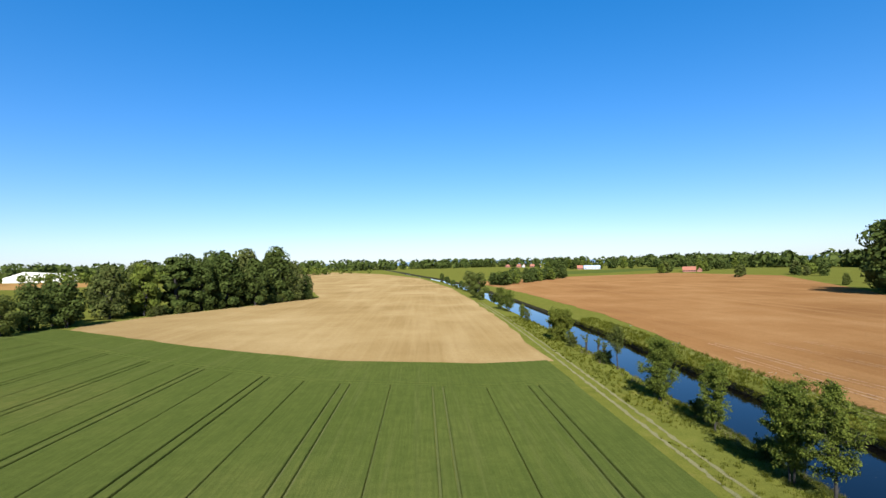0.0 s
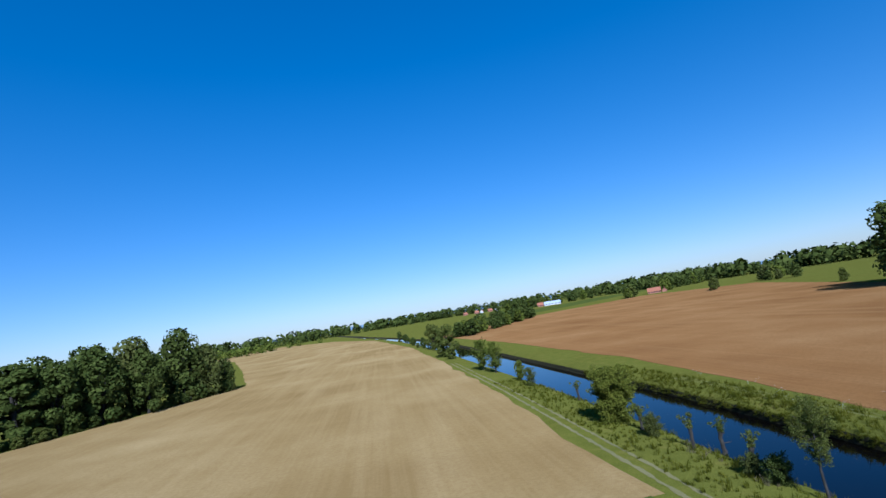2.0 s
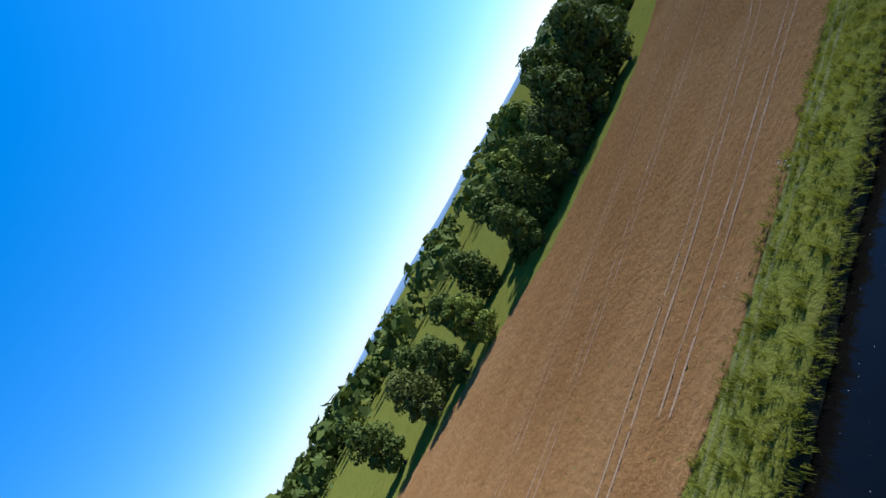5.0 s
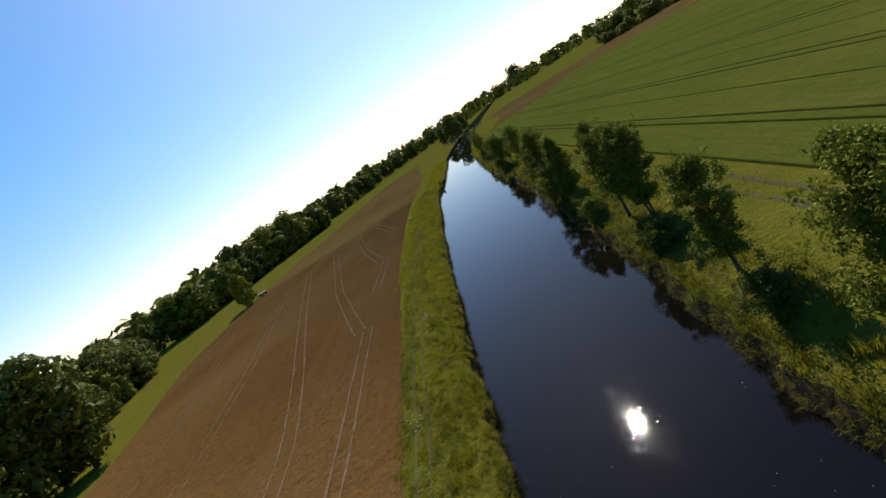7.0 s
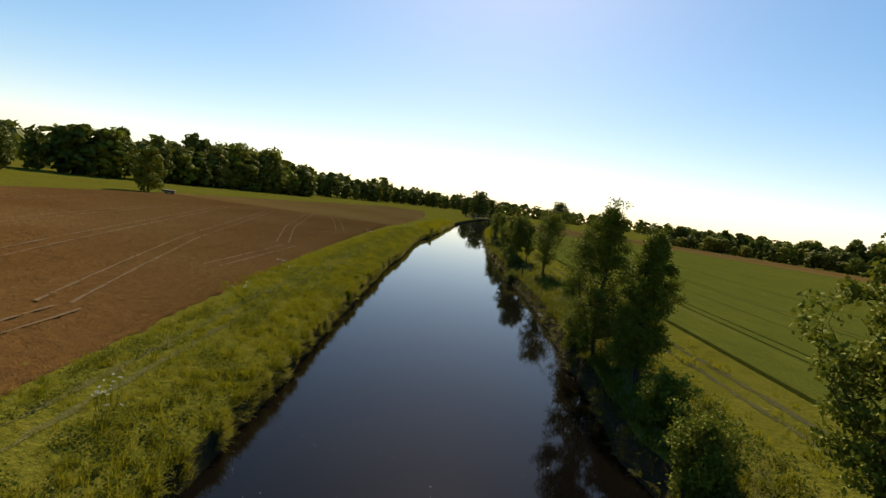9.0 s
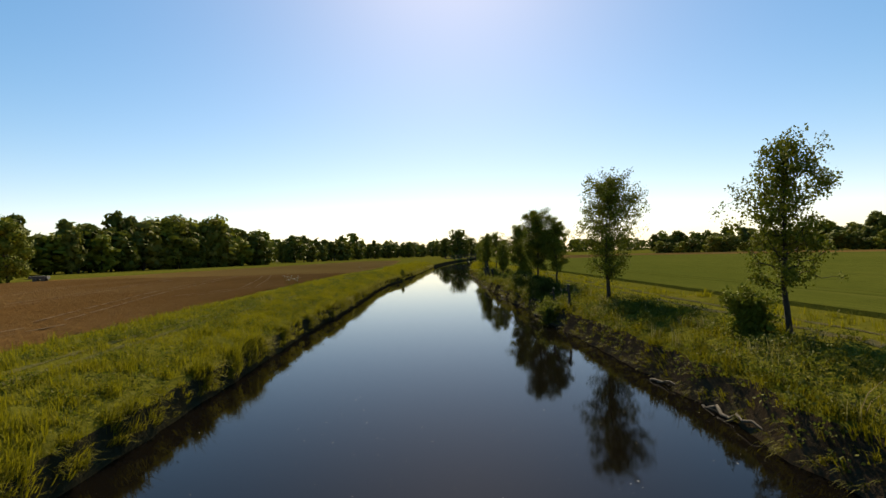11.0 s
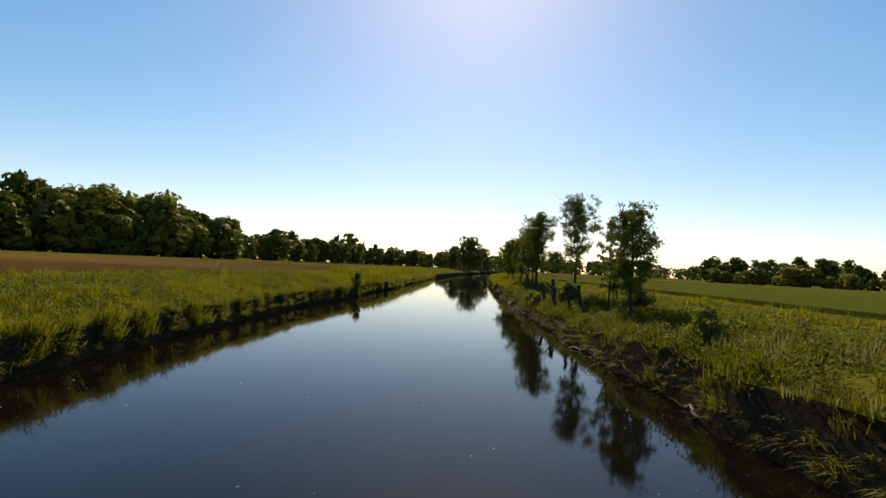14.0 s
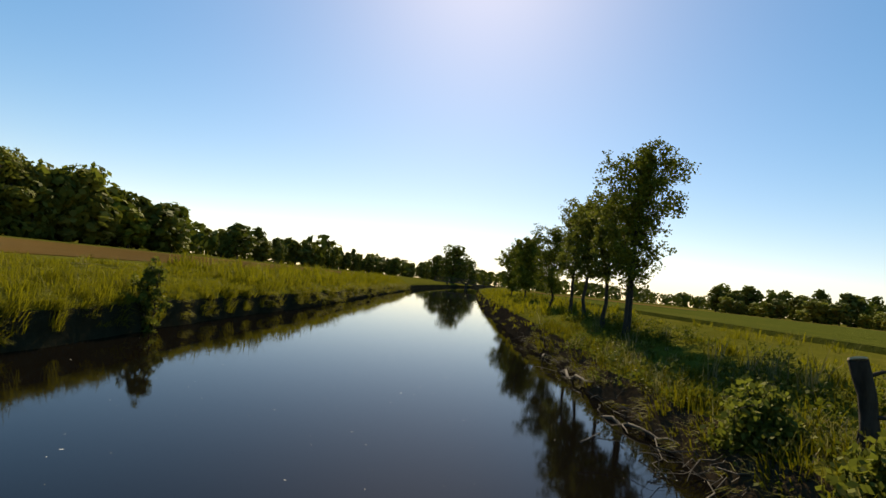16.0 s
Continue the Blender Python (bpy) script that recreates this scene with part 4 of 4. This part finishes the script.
EAST_G = "lush green bank grass hanging over the river edge"
tufts("bank_grass", 1, -74, 32, 0.10, 1.5, 28, 24, 0.21, 0.009, GRASS, 51, EAST_G, 0.08)
tufts("bank_grass", 1, -76, 34, 0.0, 0.20, 330, 14, 0.34, 0.010, GRASS, 57, EAST_G, 0.18, 0.44, fr=1.6)
tufts("bank_grass", 1, -70, 32, 1.4, 3.8, 24, 19, 0.18, 0.009, GRASS, 52, "green meadow grass on the river bank")
tufts("bank_grass", 1, -62, 2, 3.8, 4.7, 20, 16, 0.22, 0.010, GRASS, 50, "green meadow grass beside the ploughed field")
leafy("bank_weeds", 1, -62, 32, 0.1, 3.6, 15.0, 22, 0.24, 0.040, WEED, 53, "low broad-leaved weeds among bank grass", 0.45)
tufts("bank_grass", 1, 34, 100, 0.0, 0.14, 100, 10, 0.38, 0.024, GRASS, 58, EAST_G, 0.34)
tufts("bank_grass", 1, -120, -76, 0.0, 0.14, 100, 10, 0.38, 0.024, GRASS, 59, EAST_G, 0.34)
tufts("bank_grass", 1, 32, 95, 0.0, 3.4, 10, 12, 0.42, 0.02, GRASS, 54, EAST_G, 0.25)
tufts("bank_grass", 1, -120, -70, 0.0, 3.8, 8, 11, 0.5, 0.022, GRASS, 55, EAST_G, 0.25)
tufts("dry_reeds", 1, -70, 60, 2.2, 3.0, 0.5, 14, 0.4, 0.012, REED, 56, "bleached dead grass stalks along the bank", 0.0, 0.55, "dead grass")
tufts("bank_grass", -1, -70, 30, 0.3, 2.8, 12, 13, 0.21, 0.012, SHADED_RANK_GRASS, 61, "uneven green grass on the tree-lined bank", 0.2)
tufts("bank_grass", -1, -70, 30, 2.4, 6.2, 5, 11, 0.24, 0.016, GRASS, 62, "short grass beside the farm track", 0.0, 0.35)
tufts("bank_grass", -1, 30, 100, 0.0, 5.5, 3.5, 10, 0.34, 0.03, GRASS, 63, "uneven green grass on the tree-lined bank", 0.2)
tufts("bank_grass", -1, -120, -70, 0.0, 4.5, 3.5, 10, 0.36, 0.03, GRASS, 64, "uneven green grass on the tree-lined bank", 0.2)
leafy("bank_weeds", -1, -70, 34, 0.2, 3.2, 8.0, 30, 0.26, 0.045, WEED, 65, "nettles and low weeds on the tree-lined bank", 0.36)
leafy("bank_weeds", -1, -66, 30, 0.1, 2.6, 5.0, 26, 0.32, 0.050, LEAF_OLIVE, 69, "rank dark nettles under the alders", 0.5)
tufts("dry_brush", -1, -66, 26, 0.3, 2.2, 9, 12, 0.26, 0.009, REED, 70, "brown dead brush tangled in the bank weeds", 0.0, 0.62, "dead brush")
tufts("bank_grass", -1, -70, 34, 0.0, 0.75, 46, 12, 0.24, 0.012, SHADED_RANK_GRASS, 67, "rank grass, coloured as shaded, hanging over the eroded bank", 0.22)
leafy("bank_weeds", -1, -70, 34, 0.05, 0.9, 7.0, 26, 0.26, 0.045, WEED, 68, "nettles and low weeds at the water's edge", 0.5)
tufts("dry_reeds", -1, -70, 60, 0.1, 2.4, 1.6, 14, 0.42, 0.012, REED, 66, "bleached dead grass stalks at the water's edge", 0.15, 0.5, "dead grass")


def twig_heap(x, y, z, r, n, seed, label="heap of dead branches washed against the bank"):
    """Loose crossing sticks."""
    rng = np.random.default_rng(seed)
    lines = []
    for _ in range(n):
        a = rng.uniform(0, 6.28)
        c = np.array([x, y, z]) + rng.normal(size=3) * [r * 0.5, r * 0.7, 0.05]
        d = np.array([math.cos(a), math.sin(a), rng.normal() * 0.25]) * r * rng.uniform(0.15, 0.48)
        c[2] = max(c[2], 0.03)
        lines.append((curve_pts(c - d, c + d, 0.1, 5, rng, 0.06), np.linspace(0.010, 0.003, 5) * rng.uniform(0.5, 1.2)))
    V, F = tubes(lines, 5)
    tagged(new("dead_branches", from_arrays("dead_branches", V, F, [WOOD], smooth=True)), label, "dead branches", kind="stuff")


for i, (x, y, r, n) in enumerate([(4.6, -58.2, 1.0, 34), (4.7, -61.0, 0.8, 22), (4.4, -64.5, 0.9, 20), (4.8, -48.0, 0.7, 16), (4.5, -44.0, 0.6, 12), (4.3, -33.0, 0.8, 14), (4.4, -21.5, 0.7, 14), (4.2, -2.0, 1.0, 26), (4.0, 0.9, 1.1, 40), (4.2, 15, 0.6, 10), (4.4, -70, 0.8, 16), (3.8, -53, 0.8, 18)]):
    twig_heap(west_edge(y) + 0.05, y, 0.12, r, n, 300 + i)


def log(x, y, z, length, r, turn, seed):
    """A bleached branch lying half in the water."""
    rng = np.random.default_rng(seed)
    d = np.array([math.cos(turn), math.sin(turn), 0.08]) * length / 2
    c = np.array([x, y, z])
    lines = [(curve_pts(c - d, c + d, 0.1, 9, rng, 0.02), np.linspace(r, r * 0.5, 9))]
    for k in (0.3, 0.6):
        b = c - d + 2 * d * k
        lines.append((curve_pts(b, b + rng.normal(size=3) * length * 0.14, 0, 4, rng), np.linspace(r * 0.5, r * 0.2, 4)))
    V, F = tubes(lines, 7)
    tagged(new("driftwood", from_arrays("driftwood", V, F, [WOOD], smooth=True)), "bleached branch lying at the water's edge", "driftwood", "driftwood at the bank")


for i, (y, L, r) in enumerate([(-63.5, 3.4, 0.06), (-60.0, 2.2, 0.05), (-67.0, 3.0, 0.05), (-57.0, 1.6, 0.05), (-46.5, 2.2, 0.05), (-41.0, 1.5, 0.04), (-8.5, 2.6, 0.07), (-11.0, 1.6, 0.05), (14.5, 2.4, 0.06), (-25.0, 1.5, 0.05)]):
    log(west_edge(y) + 0.12, y, 0.05, L * 0.75, r * 0.65, 1.57 + 0.3 * math.sin(i * 2.1), 400 + i)


def stump(x, y, top, r, lean, seed, shoots=0, fork=False):
    """A cut-back alder stem: bark, pale cut face, and new shoots where it has them."""
    rng = np.random.default_rng(seed)
    z = bank_height(x, y) - 0.1
    ob = new("tree_stump")
    a = np.array([x, y, z])
    b = np.array([x + lean[0], y + lean[1], top])
    pts = curve_pts(a, b, 0, 7, rng, 0.02)
    rad = r * np.array([1.5, 1.15, 1.0, 0.95, 0.95, 1.02, 1.05])
    lines = [(pts, rad)]
    cuts_ = [(b, r * 1.03)]
    if fork:
        c = pts[4] + np.array([0.32, 0.1, 0.28])
        lines.append((curve_pts(pts[4], c, 0, 4, rng, 0.02), np.array([0.6, 0.5, 0.45, 0.42]) * r))
    for _ in range(3):
        s = pts[rng.integers(3, 6)]
        lines.append((curve_pts(s, s + rng.normal(size=3) * [0.22, 0.22, 0.12], 0, 3, rng), np.array([0.3, 0.2, 0.1]) * r))
    V, F = tubes(lines, 9)
    part("stem", from_arrays("stem", V, F, [BARK], smooth=True), None, ob)
    bm = bmesh.new()
    for c, rr in cuts_:
        bmesh.ops.create_cone(bm, cap_ends=True, segments=12, radius1=rr, radius2=rr * 0.97, depth=0.02, matrix=Matrix.Translation(Vector(c)) @ Matrix.Rotation(0.35, 4, "X"))
    part("cut_face", bm, CUT, ob, "pale sawn wood")
    if shoots:
        L, tips = [], []
        for _ in range(shoots):
            s = b + rng.normal(size=3) * [r * 0.5, r * 0.5, 0.02]
            e = s + np.array([rng.normal() * 0.25, rng.normal() * 0.25, rng.uniform(0.3, 0.8)])
            L.append((curve_pts(s, e, 0, 4, rng), np.array([0.01, 0.008, 0.006, 0.003])))
            tips += [e, (s + e) / 2, s]
        V, F = tubes(L, 4)
        part("shoots", from_arrays("shoots", V, F, [BARK]), None, ob)
        V, F = leaves(rng, tips, 0.16, 22, 0.09)
        part("leaves", from_arrays("leaves", V, F, [LEAF_PALE]), None, ob)
    tagged(ob, "cut-back alder stump with leafy new shoots" if shoots else "dark sawn-off alder stump with a pale cut top", "tree stump", "stumps on the river bank")


for i, (x, y, top, r, lean, sh, fk) in enumerate([
        (3.86, -57.5, 1.47, 0.075, (0.2, 0.0), 0, False), (3.8, -56.0, 1.68, 0.08, (0.07, 0.0), 0, True), (4.22, -53.85, 1.39, 0.065, (0.05, 0.0), 0, False), (4.0, -52.2, 1.5, 0.06, (0.12, 0.0), 0, False), (3.72, -51.95, 1.57, 0.07, (0.07, 0.0), 0, True),
        (4.25, -22.7, 1.52, 0.045, (0.0, 0.0), 0, False), (3.9, -21.3, 1.75, 0.06, (0.02, 0), 0, False), (3.1, -4.6, 1.7, 0.14, (0.1, 0), 0, False),
        (5.8, 55.6, 2.3, 0.13, (0.05, 0), 9, False), (4.8, 57.3, 2.4, 0.12, (0.0, 0), 8, False), (5.2, 52.2, 2.2, 0.14, (0.1, 0), 8, True), (4.4, 63.4, 2.2, 0.12, (0, 0), 14, False), (5.4, 79.0, 2.2, 0.11, (0, 0), 8, False)]):
    stump(x, y, top, r, lean, 500 + i, sh, fk)


def bush(x, y, h, r, leaf, seed, label, low=0.0, per=17, size=0.062, open_=0.2, stems=3):
    z = bank_height(x, y)
    per = 7 if open_ > 0.9 else per
    me = tree_meshes(seed, h, r, low, 0.035, leaf, per, size, open_, stems, 0.5, 5, 4)
    plant("bush", me, upright(x, y, z - 0.05, seed), label, "bush", "bushes on the river bank")


for x, y, h, r, leaf, seed, label, o in [
        (east_edge(-64.4) - 0.05, -64.4, 1.6, 0.42, LEAF_PALE, 601, "small pale sapling at the water's edge", 0.8),
        (4.0, 61.0, 1.7, 0.8, LEAF_OLIVE, 603, "low rounded bush on the grassy bank", 0.1), (4.6, 49.3, 1.5, 0.8, LEAF_DARK, 604, "dark low bush on the grassy bank", 0.0), (4.4, 51.0, 1.2, 0.7, LEAF_OLIVE, 605, "bramble bush on the grassy bank", 0.1),
        (4.3, 36.4, 1.3, 0.8, LEAF_DARK, 606, "dark low bush at the foot of a tree", 0.1), (4.4, 28.9, 1.4, 0.8, LEAF_DARK, 607, "dark low bush at the foot of a tree", 0.1), (4.0, 20.6, 1.3, 1.0, LEAF_DARK, 608, "dark low bush at the foot of a tree", 0.1),
        (4.3, 11.6, 1.5, 1.0, LEAF, 609, "leafy bush by the water", 0.1), (4.0, 8.6, 1.4, 0.9, LEAF, 610, "leafy bush by the water", 0.2), (4.1, -0.2, 1.4, 0.8, LEAF, 611, "leafy bush by the water", 0.2), (3.9, -28.6, 1.0, 0.8, LEAF_DARK, 612, "dark bush under the alders", 0.0),
        (3.9, -32.6, 0.9, 0.8, LEAF_DARK, 613, "dark bush under the alders", 0.1), (3.4, -38.5, 0.7, 0.6, LEAF, 614, "leafy bush on the bank", 0.2), (2.5, -49.5, 0.6, 0.5, LEAF_DARK, 615, "dark bush under the alders", 0.1),
        (4.55, -22.1, 0.75, 0.7, LEAF_PALE, 629, "tall pale nettles overhanging the water", 0.2), (3.3, -55.3, 0.8, 0.5, LEAF_PALE, 618, "pale leafy bush beside stumps", 0.2), (4.3, -58.4, 0.42, 0.5, LEAF_PALE, 627, "low yellow-green bramble at the edge of the bank", 0.2), (4.35, -56.7, 0.36, 0.5, LEAF_PALE, 628, "low yellow-green bramble at the edge of the bank", 0.2), (3.8, -43.0, 0.45, 0.45, LEAF_PALE, 620, "low leafy bush on the bank", 0.2),
        (3.3, 3.6, 2.4, 0.75, LEAF, 624, "tall leafy alder scrub between two trees", 0.1), (4.2, 92.5, 2.6, 0.9, LEAF_PALE, 621, "pale young willow at the water", 0.2), (2.0, -11.5, 1.0, 0.7, LEAF, 622, "low leafy bush on the bank", 0.2), (3.7, -26.8, 0.9, 0.8, LEAF_DARK, 625, "dark bush in the shade of the alders", 0.0), (3.6, -35.0, 0.9, 0.7, LEAF_DARK, 626, "dark bush in the shade of the alders", 0.0)]:
    bush(x, y, h, r, leaf, seed, label, open_=o)

UMBEL = leaf_material("white_umbels", (0.372, 0.372, 0.319), (0.48, 0.48, 0.429), 0.2)


def cow_parsley(x, y, n, r, seed):
    """A clump of tall white-flowered stalks."""
    rng = np.random.default_rng(seed)
    z = bank_height(x, y)
    ob = new("cow_parsley")
    L, heads = [], []
    for _ in range(n):
        f = np.array([x, y, z - 0.03]) + rng.normal(size=3) * [r, r, 0]
        t = f + np.array([rng.normal() * 0.1, rng.normal() * 0.1, rng.uniform(0.55, 0.95)])
        L.append((curve_pts(f, t, 0, 4, rng, 0.02), np.array([0.008, 0.006, 0.005, 0.003])))
        heads += [t, t + rng.normal(size=3) * [0.1, 0.1, 0.05]]
    V, F = tubes(L, 4)
    tagged(part("stalks", from_arrays("stalks", V, F, [GRASS]), None, ob), kind="stuff")
    V, F = leaves(rng, heads, 0.05, 14, 0.02, 0.3)
    tagged(part("flowers", from_arrays("flowers", V, F, [UMBEL]), None, ob), "white flower heads", kind="stuff")
    tagged(ob, "clump of white cow parsley in the bank grass", "wild flowers", "cow parsley on the bank")


rnd = random.Random(9)
for i in range(8):
    y = rnd.uniform(-60, 75)
    cow_parsley(east_edge(y) + rnd.choice((1.9, 2.4, 3.2, 3.4)) + rnd.uniform(-0.2, 0.2), y, rnd.randint(3, 6), 0.22, 700 + i)
for i, (dx, y) in enumerate([(4.2, -33.1), (4.3, -33.6), (3.5, -3.6), (1.5, 13.3), (2.4, 25.3), (3.6, 77)]):
    cow_parsley(east_edge(y) + dx, y, 9, 0.2, 760 + i)


def stone(x, y, z, size, seed):
    """A rough block lying at the water's edge."""
    rng = np.random.default_rng(seed)
    bm = bmesh.new()
    bmesh.ops.create_cube(bm, size=1.0, matrix=Matrix.Diagonal((size, size * 0.7, size * 0.55, 1)))
    bmesh.ops.bevel(bm, geom=bm.edges[:], offset=size * 0.12, segments=2, affect="EDGES")
    for v in bm.verts:
        v.co += Vector(rng.normal(size=3)) * size * 0.03
    ob = new("stone", mesh_of("stone", bm, plain("weathered_concrete", (0.17, 0.14, 0.11), (0.26, 0.23, 0.19), 5.0)))
    ob.matrix_world = upright(x, y, z, 0.5)
    tagged(ob, "rough brown-grey concrete block at the foot of the bank", "stone")


stone(west_edge(-36.0) + 0.08, -36.0, 0.1, 0.26, 3)

# ---------------------------------------------------------------- buildings far off


def box(bm, x0, y0, z0, x1, y1, z1):
    m = Matrix.Translation(((x0 + x1) / 2, (y0 + y1) / 2, (z0 + z1) / 2)) @ Matrix.Diagonal((x1 - x0, y1 - y0, z1 - z0, 1))
    bmesh.ops.create_cube(bm, size=1.0, matrix=m)


def house(x, y, turn, length, depth, eaves, ridge, wall, roof, label, windows=5, category="house"):
    """Walls, a pitched roof with overhang, windows and a chimney."""
    ob = new("house")
    bm = bmesh.new()
    L, D = length / 2, depth / 2
    v = [bm.verts.new(p) for p in [(-L, -D, 0), (L, -D, 0), (L, D, 0), (-L, D, 0), (-L, -D, eaves), (L, -D, eaves), (L, D, eaves), (-L, D, eaves), (-L, 0, ridge - 0.15), (L, 0, ridge - 0.15)]]
    for f in [(0, 1, 5, 4), (2, 3, 7, 6), (1, 2, 6, 9, 5), (3, 0, 4, 8, 7)]:
        bm.faces.new([v[i] for i in f])
    part("wall", bm, wall, ob)
    bm = bmesh.new()
    o, t = 0.3, 0.12
    k = (ridge - eaves) / D
    for s in (-1, 1):
        a = [(-L - o, s * (D + o), eaves - o * k), (L + o, s * (D + o), eaves - o * k), (L + o, 0, ridge), (-L - o, 0, ridge)]
        lo = [bm.verts.new(p) for p in a]
        hi = [bm.verts.new((p[0], p[1], p[2] + t)) for p in a]
        bm.faces.new(hi)
        bm.faces.new(lo[::-1])
        for i in range(4):
            j = (i + 1) % 4
            bm.faces.new((lo[i], lo[j], hi[j], hi[i]))
    bmesh.ops.recalc_face_normals(bm, faces=bm.faces)
    part("roof", bm, roof, ob)
    for i in range(windows):
        cx = -L + length * (i + 0.5) / windows
        for s in (-1, 1):
            bm = bmesh.new()
            w = min(0.6, length / windows * 0.28)
            box(bm, cx - w, s * D - 0.06, eaves * 0.35, cx + w, s * D + 0.06, eaves * 0.75)
            part("window", bm, GLASS, ob)
    bm = bmesh.new()
    box(bm, L * 0.45, -0.2, ridge - 0.3, L * 0.45 + 0.45, 0.2, ridge + 0.5)
    part("chimney", bm, BRICK, ob)
    ob.matrix_world = upright(x, y, GROUND, turn)
    tagged(ob, label, category, "farm buildings")


house(212, 426, -0.5, 10, 5, 1.8, 4.6, BRICK, TILE, "brick farmhouse with a red tiled roof among trees")
house(220, 424, 1.0, 5, 3.5, 1.5, 3.3, BRICK, TILE, "small brick outbuilding with a red roof")
house(201, 648, -0.3, 20, 7, 2.2, 4.8, RENDER, SLATE, "long white barn with a grey metal roof", category="barn")
house(187, 653, -0.3, 7, 6, 2.0, 5.0, BRICK, TILE, "brick farmhouse with an orange tiled roof")
for i, (x, y, t) in enumerate([(168, 980, 0.3), (182, 1000, 1.2), (196, 990, 0.1), (214, 1010, 0.8), (150, 1000, 0.6)]):
    house(x, y, t, 8, 5, 2.6, 5.5, RENDER if i % 2 else BRICK, TILE, "small village house with a red roof far off")
house(-432, 500, 0.8, 7, 5, 2, 6, BRICK, TILE, "brick house with a steep brown roof far off")


def sand_heap(x, y, rx, ry, h, seed):
    """A flat-topped heap of quarried sand."""
    rows_ = []
    for i in range(25):
        u = -1 + i / 12
        rows_.append([(x + u * rx, y + w_ * ry, GROUND + h * max(0.0, min(1.0, 2.2 * (1 - max(abs(u), abs(w_))))) * (0.82 + 0.3 * noise.noise((u * 2, w_ * 2, seed)))) for w_ in (-1 + j / 8 for j in range(17))])
    tagged(new("sand_heap", loft("sand_heap", rows_, [plain("pale_sand", (0.55, 0.47, 0.33), (0.66, 0.58, 0.44), 0.3)])), "large pale heap of quarried sand", "sand heap")


sand_heap(-372, 490, 28, 22, 10, 1)
sand_heap(-415, 492, 13, 10, 5, 2)
sheet("field_far_west", [(-460, 380), (-250, 300), (-230, 330), (-300, 440), (-470, 470)], GROUND + 0.03, SOIL_PALE, "bare field by a far sand heap", thick=0.05)
sheet("field_far_north", [(30, 385), (150, 450), (330, 620), (260, 640), (60, 480)], GROUND + 0.03, CROP, "pale green crop beyond the ploughed field", thick=0.05)


def bridge(x, y, turn):
    """A low footbridge over the river with posts and rails."""
    ob = new("footbridge")
    bm = bmesh.new()
    box(bm, -9, -0.9, 1.35, 9, 0.9, 1.6)
    part("deck", bm, WOOD, ob)
    for s in (-0.85, 0.85):
        for i in range(10):
            bm = bmesh.new()
            cx = -8.6 + i * 17.2 / 9
            box(bm, cx - 0.06, s - 0.06, 1.6, cx + 0.06, s + 0.06, 2.7)
            part("post", bm, WOOD, ob)
        for z in (2.15, 2.62):
            bm = bmesh.new()
            box(bm, -8.8, s - 0.04, z, 8.8, s + 0.04, z + 0.1)
            part("rail", bm, WOOD, ob)
    for cx in (-5.2, 0, 5.2):
        bm = bmesh.new()
        bmesh.ops.create_cone(bm, cap_ends=True, segments=12, radius1=0.28, radius2=0.25, depth=3.2, matrix=Matrix.Translation((cx, 0, -0.1)))
        part("pier", bm, WOOD, ob)
    ob.matrix_world = upright(x, y, 0, turn)
    tagged(ob, "low wooden footbridge with dark posts over the river", "footbridge")


yb = -196.0
bridge((west_edge(yb) + east_edge(yb)) / 2, yb, 0.12)


def field_trailer(x, y, turn):
    """A low dark farm trailer parked at the field's edge."""
    ob = new("farm_trailer")
    bm = bmesh.new()
    box(bm, -1.6, -0.8, 0.55, 1.6, 0.8, 1.15)
    part("body", bm, STEEL, ob)
    bm = bmesh.new()
    box(bm, 1.6, -0.06, 0.5, 2.6, 0.06, 0.6)
    part("drawbar", bm, STEEL, ob)
    for cx in (-0.9, 0.5):
        for s in (-0.85, 0.85):
            bm = bmesh.new()
            bmesh.ops.create_cone(bm, cap_ends=True, segments=20, radius1=0.36, radius2=0.36, depth=0.2, matrix=Matrix.Translation((cx, s, 0.36)) @ Matrix.Rotation(1.5708, 4, "X"))
            part("wheel", bm, STEEL, ob)
    ob.matrix_world = upright(x, y, GROUND, turn, 0.6)
    tagged(ob, "low dark farm trailer parked under a field tree", "trailer")


field_trailer(57.6, -62.4, 0.3)

# far hills, the blue haze of distance mixed into their base colour
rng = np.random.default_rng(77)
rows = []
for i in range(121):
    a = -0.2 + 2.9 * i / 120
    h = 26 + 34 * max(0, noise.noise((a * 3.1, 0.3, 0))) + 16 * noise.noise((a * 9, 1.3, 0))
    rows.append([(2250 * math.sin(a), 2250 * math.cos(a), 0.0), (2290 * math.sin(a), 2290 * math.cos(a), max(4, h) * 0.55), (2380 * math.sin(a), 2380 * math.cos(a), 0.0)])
tagged(new("backdrop", loft("backdrop", rows, [HILL])), "low hills along the horizon with blue haze in their colour", "hills", kind="structure")

# from plan units to metres
for me in bpy.data.meshes:
    me.transform(Matrix.Scale(UNIT, 4))
for ob in scene.objects:
    if ob.type in ("MESH", "EMPTY"):
        ob.location *= UNIT
